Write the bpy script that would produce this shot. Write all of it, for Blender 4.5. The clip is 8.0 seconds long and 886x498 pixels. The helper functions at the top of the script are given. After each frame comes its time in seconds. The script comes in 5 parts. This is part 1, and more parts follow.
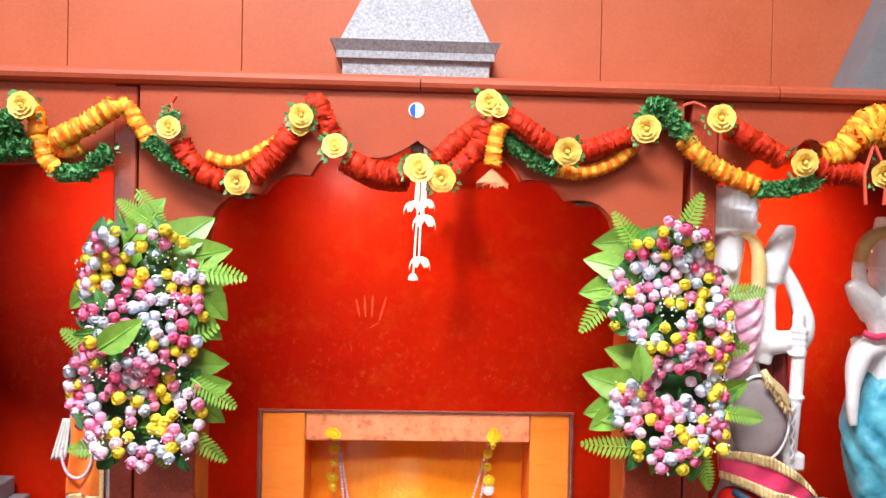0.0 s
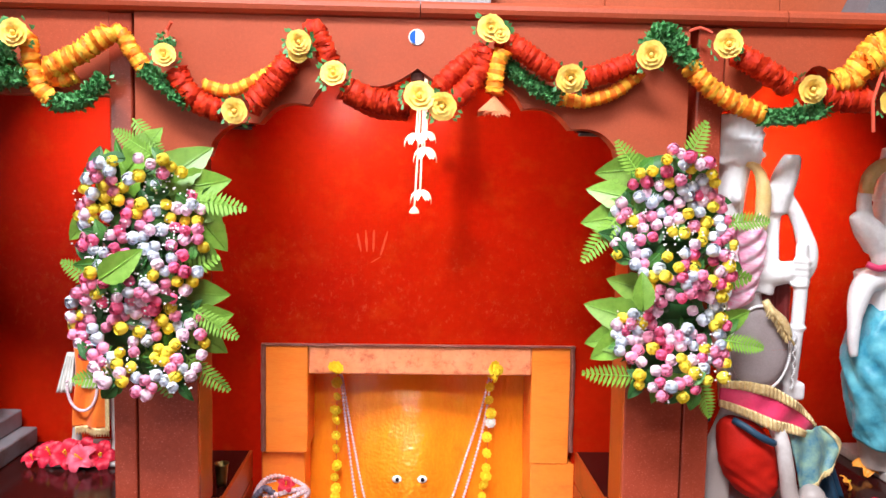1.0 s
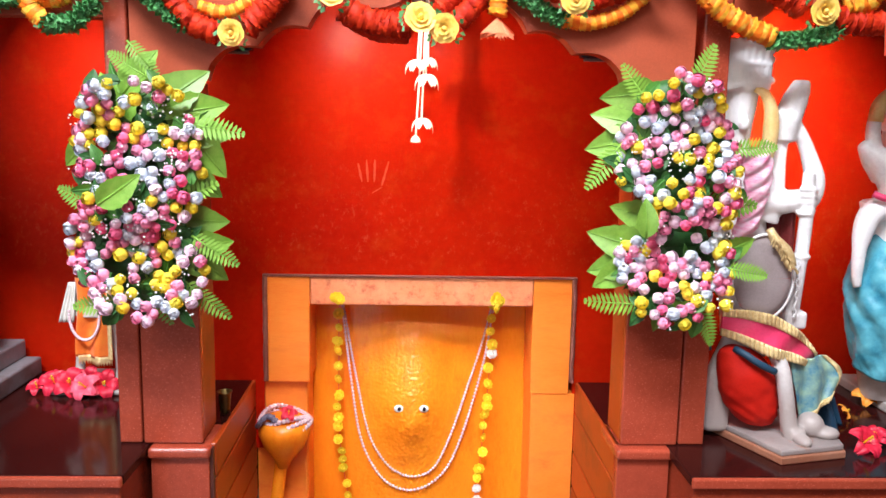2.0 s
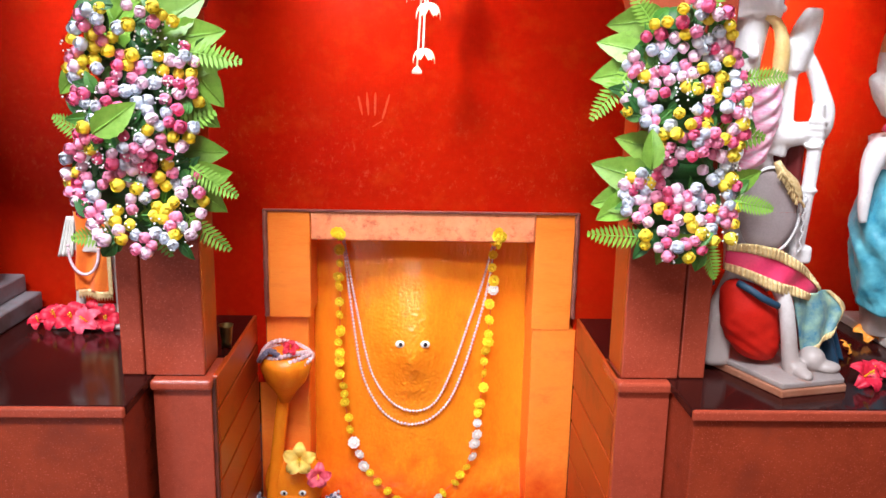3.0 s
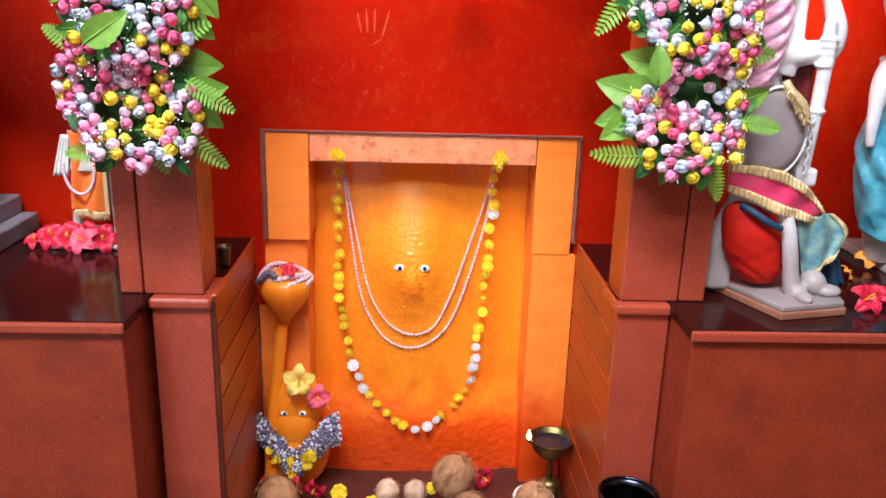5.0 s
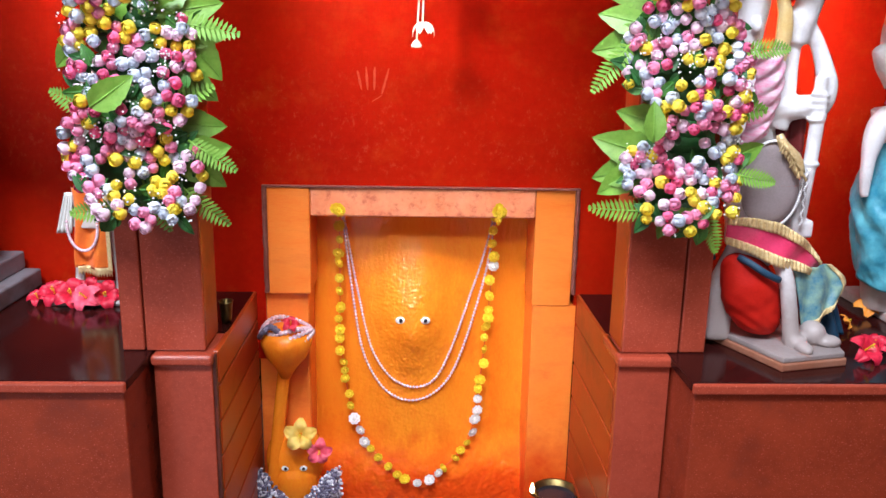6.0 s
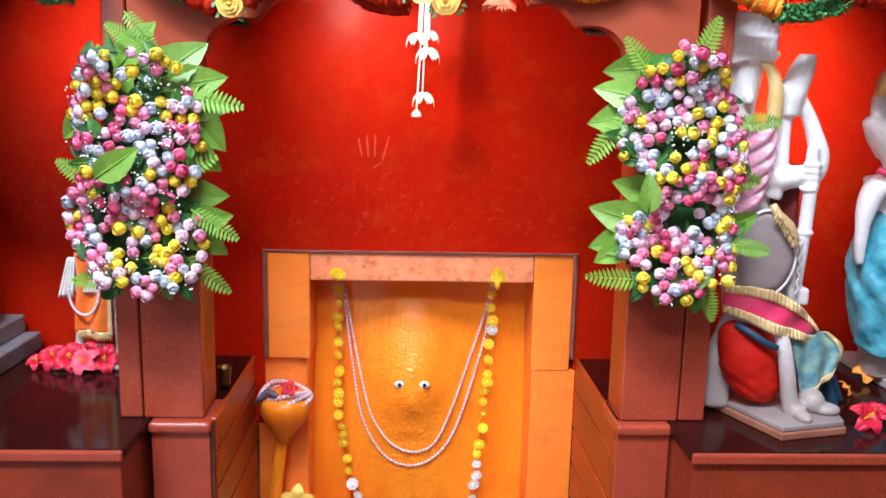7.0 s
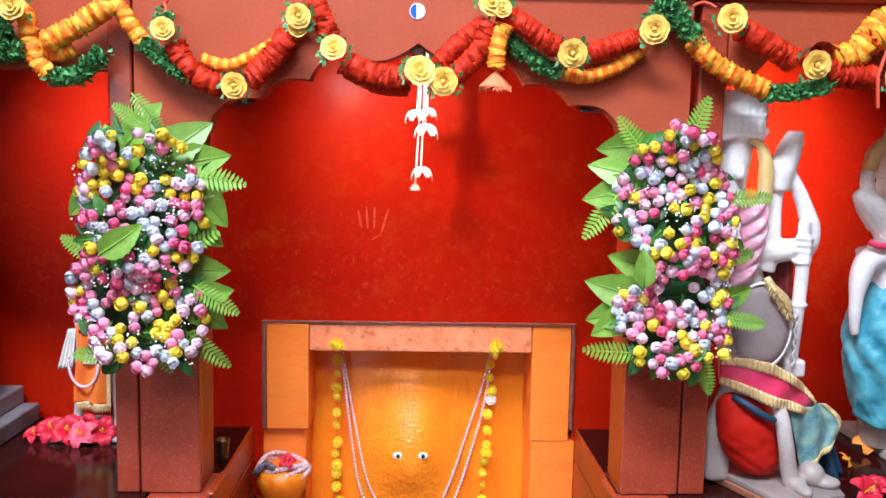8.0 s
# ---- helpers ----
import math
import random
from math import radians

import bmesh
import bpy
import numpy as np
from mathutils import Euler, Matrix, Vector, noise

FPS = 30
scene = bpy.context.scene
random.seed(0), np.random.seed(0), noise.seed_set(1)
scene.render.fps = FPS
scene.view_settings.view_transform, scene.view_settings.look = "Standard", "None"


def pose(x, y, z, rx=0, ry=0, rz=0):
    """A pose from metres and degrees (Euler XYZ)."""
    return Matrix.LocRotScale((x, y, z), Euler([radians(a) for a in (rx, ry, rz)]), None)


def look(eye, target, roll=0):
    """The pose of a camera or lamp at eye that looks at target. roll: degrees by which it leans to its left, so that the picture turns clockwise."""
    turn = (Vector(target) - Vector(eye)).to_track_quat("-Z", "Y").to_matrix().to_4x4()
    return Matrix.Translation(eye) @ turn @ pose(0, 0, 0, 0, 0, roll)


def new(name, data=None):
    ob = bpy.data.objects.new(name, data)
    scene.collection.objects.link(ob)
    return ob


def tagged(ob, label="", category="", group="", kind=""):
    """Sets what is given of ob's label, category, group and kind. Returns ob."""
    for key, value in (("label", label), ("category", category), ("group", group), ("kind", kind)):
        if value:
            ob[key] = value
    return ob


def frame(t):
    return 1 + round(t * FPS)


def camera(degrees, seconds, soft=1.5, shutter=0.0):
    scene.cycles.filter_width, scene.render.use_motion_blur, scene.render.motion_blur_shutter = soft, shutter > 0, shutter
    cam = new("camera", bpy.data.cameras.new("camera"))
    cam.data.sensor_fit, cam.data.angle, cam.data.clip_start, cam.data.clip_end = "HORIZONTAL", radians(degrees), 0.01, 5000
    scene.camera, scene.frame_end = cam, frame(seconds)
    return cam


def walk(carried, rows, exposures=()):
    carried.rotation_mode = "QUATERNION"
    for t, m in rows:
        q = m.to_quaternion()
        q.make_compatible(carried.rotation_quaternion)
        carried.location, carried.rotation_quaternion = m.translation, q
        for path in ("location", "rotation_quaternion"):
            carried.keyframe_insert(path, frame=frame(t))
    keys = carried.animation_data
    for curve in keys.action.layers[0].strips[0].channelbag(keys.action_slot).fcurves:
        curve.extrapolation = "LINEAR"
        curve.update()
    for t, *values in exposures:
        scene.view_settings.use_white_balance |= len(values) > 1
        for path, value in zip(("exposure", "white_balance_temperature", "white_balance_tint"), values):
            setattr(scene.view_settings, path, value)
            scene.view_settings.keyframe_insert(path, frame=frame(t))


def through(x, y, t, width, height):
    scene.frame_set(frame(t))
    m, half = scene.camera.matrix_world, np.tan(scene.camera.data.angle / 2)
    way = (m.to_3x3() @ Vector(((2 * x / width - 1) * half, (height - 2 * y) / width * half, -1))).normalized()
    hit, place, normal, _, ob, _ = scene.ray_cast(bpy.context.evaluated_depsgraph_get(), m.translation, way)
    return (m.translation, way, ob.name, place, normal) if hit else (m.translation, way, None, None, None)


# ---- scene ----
cam = camera(57.2, 8.0)
PATH = [
    (0, (-0.046, -0.259, 2.038), (0.036, 1.739, 2.008), 1.2),
    (0.5, (-0.044, -0.25, 2.014), (0.036, 1.746, 1.925), 0.7),
    (1, (-0.04, -0.242, 1.982), (0.038, 1.75, 1.823), 1.0),
    (1.5, (-0.037, -0.233, 1.954), (0.038, 1.752, 1.722), 1.0),
    (3, (-0.039, -0.198, 1.884), (0.036, 1.754, 1.453), 1.2),
    (3.5, (-0.042, -0.192, 1.858), (0.036, 1.742, 1.357), 1.1),
    (4, (-0.039, -0.185, 1.827), (0.04, 1.73, 1.256), 1.7),
    (4.2, (-0.038, -0.181, 1.816), (0.042, 1.725, 1.216), 1.8),
    (5.5, (-0.041, -0.187, 1.84), (0.037, 1.737, 1.297), 1.4),
    (6, (-0.043, -0.193, 1.864), (0.035, 1.747, 1.386), 1.1),
    (6.5, (-0.04, -0.198, 1.891), (0.035, 1.758, 1.479), 1.2),
    (7, (-0.038, -0.207, 1.915), (0.037, 1.761, 1.565), 1.2),
    (7.5, (-0.039, -0.222, 1.946), (0.037, 1.757, 1.667), 1.1),
    (8, (-0.037, -0.235, 1.967), (0.038, 1.753, 1.761), 1.1),
]
walk(cam, [(t, look(eye, target, roll)) for t, eye, target, roll in PATH],
     [(0, 0.0, 6250, 10), (3, 0.02, 6100, 10), (4.2, 0.06, 6050, 10), (5.5, -0.18, 5750, 10), (8, -0.20, 5700, 10)])

# ---- world and light ----
world = bpy.data.worlds.new("sky")
scene.world = world
world.use_nodes = True
wn = world.node_tree
sky = wn.nodes.new("ShaderNodeTexSky")
sky.sky_type = "NISHITA"
sky.sun_disc = False
sky.sun_elevation, sky.sun_rotation = radians(45), radians(200)
wn.links.new(sky.outputs[0], wn.nodes["Background"].inputs[0])
wn.nodes["Background"].inputs[1].default_value = 0.05


def unseen_light(eye, target, width, height, watts, colour, spread=180):
    data = bpy.data.lights.new("unseen_light", "AREA")
    data.shape, data.size, data.size_y, data.energy, data.color = "RECTANGLE", width, height, watts, colour
    data.spread = radians(spread)
    ob = new("unseen_light", data)
    ob.matrix_world = look(eye, target)
    return ob


# added unseen lamps: overhead, narrow flood on the altar, low fill on the left
unseen_light((-1.5, -1.50, 7.55), (-0.6, 2.0, 1.6), 4.6, 1.1, 1200, (0.97, 0.98, 1.0))
unseen_light((-0.25, -2.93, 5.30), (0.10, 3.2, 1.00), 0.9, 0.7, 6.2, (1.0, 0.97, 0.93), 28)
unseen_light((-2.6, -2.93, 1.75), (-0.9, 2.6, 0.9), 3.0, 2.0, 36, (0.97, 0.98, 1.0))
# bulbs fixed out of sight behind the beam, one or two to a bay
BULBS = [((-0.365, 2.505, 2.325), (0.30, 3.1, 1.72), 9.0, 148), ((0.032, 2.500, 2.315), (0.06, 3.1, 1.70), 1.8, 122),
         ((-1.30, 2.515, 2.33), (-1.22, 3.2, 2.02), 3.6, 78), ((1.12, 2.505, 2.36), (1.30, 3.2, 2.02), 14.0, 80)]
for bulb_eye, bulb_target, bulb_watts, bulb_spread in BULBS:
    unseen_light(bulb_eye, bulb_target, 0.012, 0.012, bulb_watts, (1.0, 0.84, 0.62), bulb_spread).name = "bulb_light"


# ---- materials ----
def material(name, c1, c2, rough=0.5, scale=6.0, fine=60.0, bump=0.1, metal=0.0, stain=None, stain_scale=2.0, stain_amount=0.35,
             coat=0.0, sheen=0.0, vary=0.0, speck=0.0, stretch=(1, 1, 1), through=0.0, gloss=0.5, scuff=None, foot=None):
    m = bpy.data.materials.new(name)
    m.use_nodes = True
    n, l = m.node_tree.nodes, m.node_tree.links
    p = n["Principled BSDF"]
    co = n.new("ShaderNodeTexCoord")
    mp = n.new("ShaderNodeMapping")
    mp.inputs["Scale"].default_value = stretch
    l.new(co.outputs["Object"], mp.inputs[0])

    def noise_node(s, d=6.0, r=0.6):
        t = n.new("ShaderNodeTexNoise")
        t.inputs["Scale"].default_value, t.inputs["Detail"].default_value, t.inputs["Roughness"].default_value = s, d, r
        l.new(mp.outputs[0], t.inputs["Vector"])
        return t

    def ramp(src, a, b):
        r = n.new("ShaderNodeMapRange")
        r.inputs["From Min"].default_value, r.inputs["From Max"].default_value = a, b
        l.new(src, r.inputs["Value"])
        return r.outputs[0]

    def mix(fac, a, b):
        x = n.new("ShaderNodeMix")
        x.data_type = "RGBA"
        if hasattr(fac, "links"):
            l.new(fac, x.inputs[0])
        else:
            x.inputs[0].default_value = fac
        for i, v in ((6, a), (7, b)):
            if hasattr(v, "links"):
                l.new(v, x.inputs[i])
            else:
                x.inputs[i].default_value = (*v, 1)
        return x.outputs[2]

    big, small = noise_node(scale), noise_node(fine, 4.0, 0.7)
    col = mix(ramp(big.outputs[0], 0.3, 0.7), c1, c2)
    grain = ramp(small.outputs[0], 0.35, 0.75)
    mid = [0.5 * (a + b) for a, b in zip(c1, c2)]
    g = n.new("ShaderNodeMath")
    g.operation, g.inputs[1].default_value = "MULTIPLY", 0.35
    l.new(grain, g.inputs[0])
    col = mix(g.outputs[0], col, [min(1, v * 1.5 + 0.001) for v in mid])
    if speck:
        sp = noise_node(fine * 4, 2.0, 0.6)
        s = n.new("ShaderNodeMath")
        s.operation, s.inputs[1].default_value = "MULTIPLY", speck
        l.new(ramp(sp.outputs[0], 0.62, 0.72), s.inputs[0])
        col = mix(s.outputs[0], col, [min(1, v * 2.2 + 0.06) for v in mid])
    if stain:
        st = noise_node(stain_scale, 8.0, 0.72)
        s = n.new("ShaderNodeMath")
        s.operation, s.inputs[1].default_value = "MULTIPLY", stain_amount
        l.new(ramp(st.outputs[0], 0.52, 0.68), s.inputs[0])
        col = mix(s.outputs[0], col, stain)
    if scuff:
        # brushed and scratched band at hand height
        low, high, tone, amount = scuff
        xyz = n.new("ShaderNodeSeparateXYZ")
        l.new(co.outputs["Object"], xyz.inputs[0])
        up, dn = n.new("ShaderNodeMapRange"), n.new("ShaderNodeMapRange")
        for r, a, b in ((up, low, low + 0.10), (dn, high, high - 0.35)):
            r.inputs["From Min"].default_value, r.inputs["From Max"].default_value = a, b
            l.new(xyz.outputs[2], r.inputs["Value"])
        m2 = n.new("ShaderNodeMapping")
        m2.inputs["Scale"].default_value = (1, 1, 0.75)
        l.new(co.outputs["Object"], m2.inputs[0])
        t = n.new("ShaderNodeTexNoise")
        t.inputs["Scale"].default_value, t.inputs["Detail"].default_value, t.inputs["Roughness"].default_value = 46.0, 9.0, 0.8
        l.new(m2.outputs[0], t.inputs["Vector"])
        f = ramp(t.outputs[0], 0.55, 0.75)
        for r in (up.outputs[0], dn.outputs[0]):
            k = n.new("ShaderNodeMath")
            k.operation = "MULTIPLY"
            l.new(f, k.inputs[0])
            l.new(r, k.inputs[1])
            f = k.outputs[0]
        k = n.new("ShaderNodeMath")
        k.operation, k.inputs[1].default_value = "MULTIPLY", amount
        l.new(f, k.inputs[0])
        col = mix(k.outputs[0], col, tone)
    if foot:
        # second coat over the lower part, ragged edge; on marble, grime and painted shade
        low, high, tone = foot
        xyz = n.new("ShaderNodeSeparateXYZ")
        l.new(co.outputs["Object"], xyz.inputs[0])
        t = n.new("ShaderNodeTexNoise")
        t.inputs["Scale"].default_value, t.inputs["Detail"].default_value, t.inputs["Roughness"].default_value = 7.0, 9.0, 0.7
        l.new(co.outputs["Object"], t.inputs["Vector"])
        k = n.new("ShaderNodeMath")
        k.operation, k.inputs[1].default_value = "MULTIPLY_ADD", -0.55
        l.new(t.outputs[0], k.inputs[0])
        l.new(xyz.outputs[2], k.inputs[2])
        col = mix(ramp(k.outputs[0], high - 0.275, low - 0.275), col, tone)
    if vary:
        info = n.new("ShaderNodeObjectInfo")
        h = n.new("ShaderNodeHueSaturation")
        l.new(col, h.inputs["Color"])
        r = n.new("ShaderNodeMapRange")
        r.inputs["To Min"].default_value, r.inputs["To Max"].default_value = 1 - vary, 1 + vary
        l.new(info.outputs["Random"], r.inputs["Value"])
        l.new(r.outputs[0], h.inputs["Value"])
        col = h.outputs[0]
    l.new(col, p.inputs["Base Color"])
    rr = n.new("ShaderNodeMapRange")
    rr.inputs["To Min"].default_value, rr.inputs["To Max"].default_value = max(0.03, rough * 0.8), min(1, rough * 1.25)
    l.new(big.outputs[0], rr.inputs["Value"])
    l.new(rr.outputs[0], p.inputs["Roughness"])
    p.inputs["Specular IOR Level"].default_value = gloss
    p.inputs["Metallic"].default_value = metal
    p.inputs["Coat Weight"].default_value = coat
    p.inputs["Coat Roughness"].default_value = 0.12
    p.inputs["Sheen Weight"].default_value = sheen
    if through:
        p.inputs["Subsurface Weight"].default_value = through
        p.inputs["Subsurface Radius"].default_value = (0.02, 0.012, 0.008)
        p.inputs["Subsurface Scale"].default_value = 0.3
    if bump:
        b = n.new("ShaderNodeBump")
        b.inputs["Strength"].default_value, b.inputs["Distance"].default_value = bump, 0.004
        ad = n.new("ShaderNodeMath")
        ad.operation = "ADD"
        l.new(big.outputs[0], ad.inputs[0])
        l.new(small.outputs[0], ad.inputs[1])
        l.new(ad.outputs[0], b.inputs["Height"])
        l.new(b.outputs[0], p.inputs["Normal"])
    return m


M = {
    "stone": material("red_brown_stone", (0.27, 0.042, 0.020), (0.36, 0.060, 0.030), 0.17, 4, 52, 0.05, speck=0.5, stain=(0.22, 0.040, 0.022), stain_scale=2.5, stain_amount=0.5, gloss=0.6),
    # redder stone than the columns; the platform fronts' dimmer light is painted in
    "block": material("dark_red_stone", (0.19, 0.026, 0.010), (0.28, 0.040, 0.014), 0.22, 5, 48, 0.06, speck=0.6, stain=(0.13, 0.023, 0.013), stain_scale=3.0, stain_amount=0.7),
    "beam": material("beam_stone", (0.34, 0.060, 0.024), (0.39, 0.076, 0.032), 0.5, 3, 90, 0.06, speck=0.35, stain=(0.26, 0.06, 0.03), stain_scale=1.7, stain_amount=0.5, gloss=0.3),
    "upper": material("upper_panel_stone", (0.36, 0.075, 0.026), (0.43, 0.096, 0.036), 0.5, 2.5, 80, 0.06, speck=0.3, stain=(0.30, 0.07, 0.03), stain_scale=1.2, vary=0.05),
    "side": material("varnish_and_glow", (0.27, 0.034, 0.004), (0.38, 0.052, 0.006), 0.38, 4, 70, 0.08, stain=(0.11, 0.02, 0.006), stain_scale=3.5, stain_amount=0.6, vary=0.12),
    "dark": material("dark_polished_granite", (0.018, 0.0032, 0.003), (0.032, 0.0055, 0.0045), 0.12, 4, 90, 0.02, gloss=0.12),
    "floor": material("hall_floor", (0.09, 0.03, 0.02), (0.13, 0.042, 0.028), 0.3, 3, 60, 0.05, speck=0.2),
    "red": material("red_enamel_wall", (0.37, 0.005, 0.0008), (0.43, 0.014, 0.0010), 0.30, 2.2, 30, 0.06, stain=(0.56, 0.08, 0.01), stain_scale=7.0, stain_amount=0.2, gloss=0.05, scuff=(1.30, 1.95, (0.60, 0.15, 0.08), 0.5)),
    "orange": material("orange_paste", (0.92, 0.205, 0.006), (0.96, 0.32, 0.012), 0.20, 4, 95, 0.5, stain=(0.86, 0.14, 0.006), stain_scale=6.0, stain_amount=0.6, stretch=(1, 1, 0.45)),
    "relief": material("orange_relief_paste", (0.92, 0.205, 0.006), (0.96, 0.33, 0.014), 0.20, 5, 95, 0.6, stain=(0.86, 0.13, 0.006), stain_scale=5.0, stain_amount=0.7, stretch=(1, 1, 0.40), foot=(-0.10, 0.22, (0.72, 0.070, 0.003))),
    "base": material("pilaster_base_paint", (0.90, 0.185, 0.012), (0.94, 0.29, 0.045), 0.32, 5, 60, 0.3, stain=(0.80, 0.13, 0.012), stain_scale=5.0, stain_amount=0.7, stretch=(0.8, 1, 1.5), foot=(-0.02, 0.26, (0.66, 0.060, 0.003))),
    "pilaster": material("pilaster_paint", (0.90, 0.185, 0.012), (0.94, 0.29, 0.045), 0.35, 5, 60, 0.2, stain=(0.80, 0.15, 0.015), stain_scale=5.0, stain_amount=0.7, stretch=(0.6, 1, 3)),
    "lintel": material("chipped_lintel_paint", (0.86, 0.24, 0.09), (0.92, 0.37, 0.20), 0.4, 9, 70, 0.3, stain=(0.55, 0.07, 0.02), stain_scale=26.0, stain_amount=0.7),
    # niche floor's shade put into the colour; also board joints and the hook
    "near_black": material("near_black_brown", (0.035, 0.008, 0.006), (0.09, 0.018, 0.010), 0.5, 8, 60, 0.2, stain=(0.20, 0.03, 0.01), stain_scale=5.0, stain_amount=0.6),
    "smear": material("orange_smear", (0.44, 0.02, 0.003), (0.54, 0.07, 0.014), 0.5, 30, 120, 0.1),
    "frame": material("worn_frame", (0.14, 0.025, 0.018), (0.26, 0.10, 0.08), 0.5, 12, 90, 0.2),
    "granite": material("grey_granite", (0.13, 0.13, 0.15), (0.42, 0.42, 0.44), 0.65, 110, 190, 0.25, speck=0.7),
    # granite with the side spire's shade put into it; also the batten cover
    "shade_granite": material("shade_grey_granite", (0.10, 0.10, 0.11), (0.15, 0.15, 0.16), 0.6, 8, 120, 0.1, speck=0.4),
    # pale worn marble; the bay's shade is put into the grey
    "pedestal": material("shaded_worn_marble", (0.12, 0.105, 0.11), (0.26, 0.24, 0.26), 0.5, 6, 80, 0.15, stain=(0.09, 0.035, 0.02), stain_scale=5, stain_amount=0.6),
    # foot: leg grime, with the shade on the lower statue painted into it
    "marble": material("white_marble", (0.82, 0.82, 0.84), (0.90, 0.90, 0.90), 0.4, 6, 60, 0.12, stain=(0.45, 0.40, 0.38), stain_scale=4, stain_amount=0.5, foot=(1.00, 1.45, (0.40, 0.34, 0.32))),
    "plinth_foot": material("rust_stained_marble", (0.26, 0.085, 0.040), (0.36, 0.17, 0.11), 0.5, 9, 70, 0.2, stain=(0.20, 0.05, 0.02), stain_scale=7, stain_amount=0.7),
    "plinth": material("stained_marble", (0.20, 0.16, 0.15), (0.33, 0.28, 0.27), 0.5, 6, 70, 0.15, stain=(0.36, 0.13, 0.055), stain_scale=5, stain_amount=0.8),
    "old_marble": material("aged_marble", (0.42, 0.38, 0.36), (0.52, 0.48, 0.46), 0.45, 6, 70, 0.1, stain=(0.42, 0.22, 0.14), stain_scale=3, stain_amount=0.6),
    "leaf": material("plastic_leaf", (0.12, 0.28, 0.022), (0.23, 0.41, 0.06), 0.4, 25, 120, 0.2, vary=0.2, through=0.1),
    "fern": material("fern_leaf", (0.13, 0.30, 0.025), (0.23, 0.42, 0.06), 0.45, 30, 120, 0.1, vary=0.2),
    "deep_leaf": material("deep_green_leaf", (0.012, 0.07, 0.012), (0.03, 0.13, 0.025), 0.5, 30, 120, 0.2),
    "mid_leaf": material("mid_green_leaf", (0.03, 0.13, 0.018), (0.07, 0.22, 0.03), 0.45, 30, 120, 0.2, vary=0.2),
    "rose_pink": material("pink_cloth_petal", (0.85, 0.23, 0.41), (0.91, 0.41, 0.56), 0.7, 70, 190, 0.15, vary=0.14, gloss=0.25),
    "rose_deep": material("deep_pink_petal", (0.80, 0.10, 0.24), (0.88, 0.20, 0.36), 0.7, 70, 190, 0.15, vary=0.12, gloss=0.25),
    "rose_lilac": material("lilac_petal", (0.86, 0.56, 0.72), (0.92, 0.72, 0.82), 0.7, 70, 190, 0.15, vary=0.08, gloss=0.25),
    "rose_white": material("pale_grey_petal", (0.52, 0.58, 0.70), (0.74, 0.78, 0.87), 0.7, 70, 190, 0.15, vary=0.08, gloss=0.25),
    "rose_yellow": material("yellow_petal", (0.90, 0.66, 0.03), (0.95, 0.80, 0.10), 0.7, 70, 190, 0.15, vary=0.06, gloss=0.25),
    "breath": material("tiny_white_bloom", (0.82, 0.84, 0.86), (0.88, 0.89, 0.90), 0.6, 60, 150, 0.0),
    "g_red": material("red_garland_ribbon", (0.36, 0.006, 0.002), (0.68, 0.042, 0.005), 0.5, 45, 160, 0.5, gloss=0.2),
    "g_yellow": material("yellow_garland_ribbon", (0.92, 0.17, 0.008), (0.95, 0.60, 0.05), 0.5, 42, 160, 0.3, gloss=0.2, stain=(0.96, 0.76, 0.16), stain_scale=34.0, stain_amount=0.7),
    "g_orange": material("orange_garland_ribbon", (0.84, 0.11, 0.006), (0.93, 0.27, 0.015), 0.5, 42, 160, 0.3, gloss=0.2),
    "g_green": material("green_garland_ribbon", (0.008, 0.11, 0.022), (0.16, 0.44, 0.16), 0.3, 50, 150, 0.3, gloss=0.2),
    "g_pad": material("yellow_flower_pad", (0.92, 0.56, 0.06), (0.95, 0.74, 0.22), 0.55, 40, 150, 0.2, stain=(0.90, 0.36, 0.02), stain_scale=34.0, stain_amount=0.6),
    "salmon": material("salmon_fringe", (0.75, 0.18, 0.07), (0.80, 0.24, 0.10), 0.7, 40, 150, 0.2),
    "marigold": material("yellow_marigold", (0.86, 0.55, 0.005), (0.92, 0.66, 0.02), 0.6, 60, 200, 0.2, vary=0.1),
    "white_bloom": material("white_bloom", (0.78, 0.72, 0.66), (0.86, 0.82, 0.78), 0.6, 60, 200, 0.2),
    "bead": material("pink_white_bead", (0.60, 0.30, 0.40), (0.85, 0.75, 0.78), 0.3, 120, 250, 0.0),
    "grey_bead": material("dark_violet_bead", (0.05, 0.045, 0.08), (0.22, 0.20, 0.30), 0.3, 90, 250, 0.0),
    "pale_bead": material("pale_grey_bead", (0.45, 0.45, 0.54), (0.74, 0.74, 0.80), 0.3, 90, 250, 0.0),
    "hib_red": material("red_hibiscus_petal", (0.50, 0.004, 0.022), (0.66, 0.02, 0.06), 0.5, 20, 100, 0.15),
    "hib_pink": material("pink_hibiscus_petal", (0.78, 0.05, 0.11), (0.84, 0.14, 0.20), 0.5, 20, 100, 0.15),
    "hib_yellow": material("yellow_hibiscus_petal", (0.88, 0.52, 0.06), (0.92, 0.66, 0.18), 0.5, 20, 100, 0.15),
    "hib_orange": material("orange_hibiscus_petal", (0.85, 0.25, 0.02), (0.90, 0.36, 0.04), 0.5, 20, 100, 0.15),
    "coconut": material("coconut_fibre", (0.28, 0.12, 0.045), (0.55, 0.29, 0.14), 0.85, 12, 120, 0.8, stretch=(4, 4, 0.6), vary=0.2),
    "shell": material("peeled_coconut", (0.58, 0.36, 0.22), (0.72, 0.52, 0.36), 0.7, 10, 90, 0.5, stretch=(4, 4, 0.6), vary=0.1),
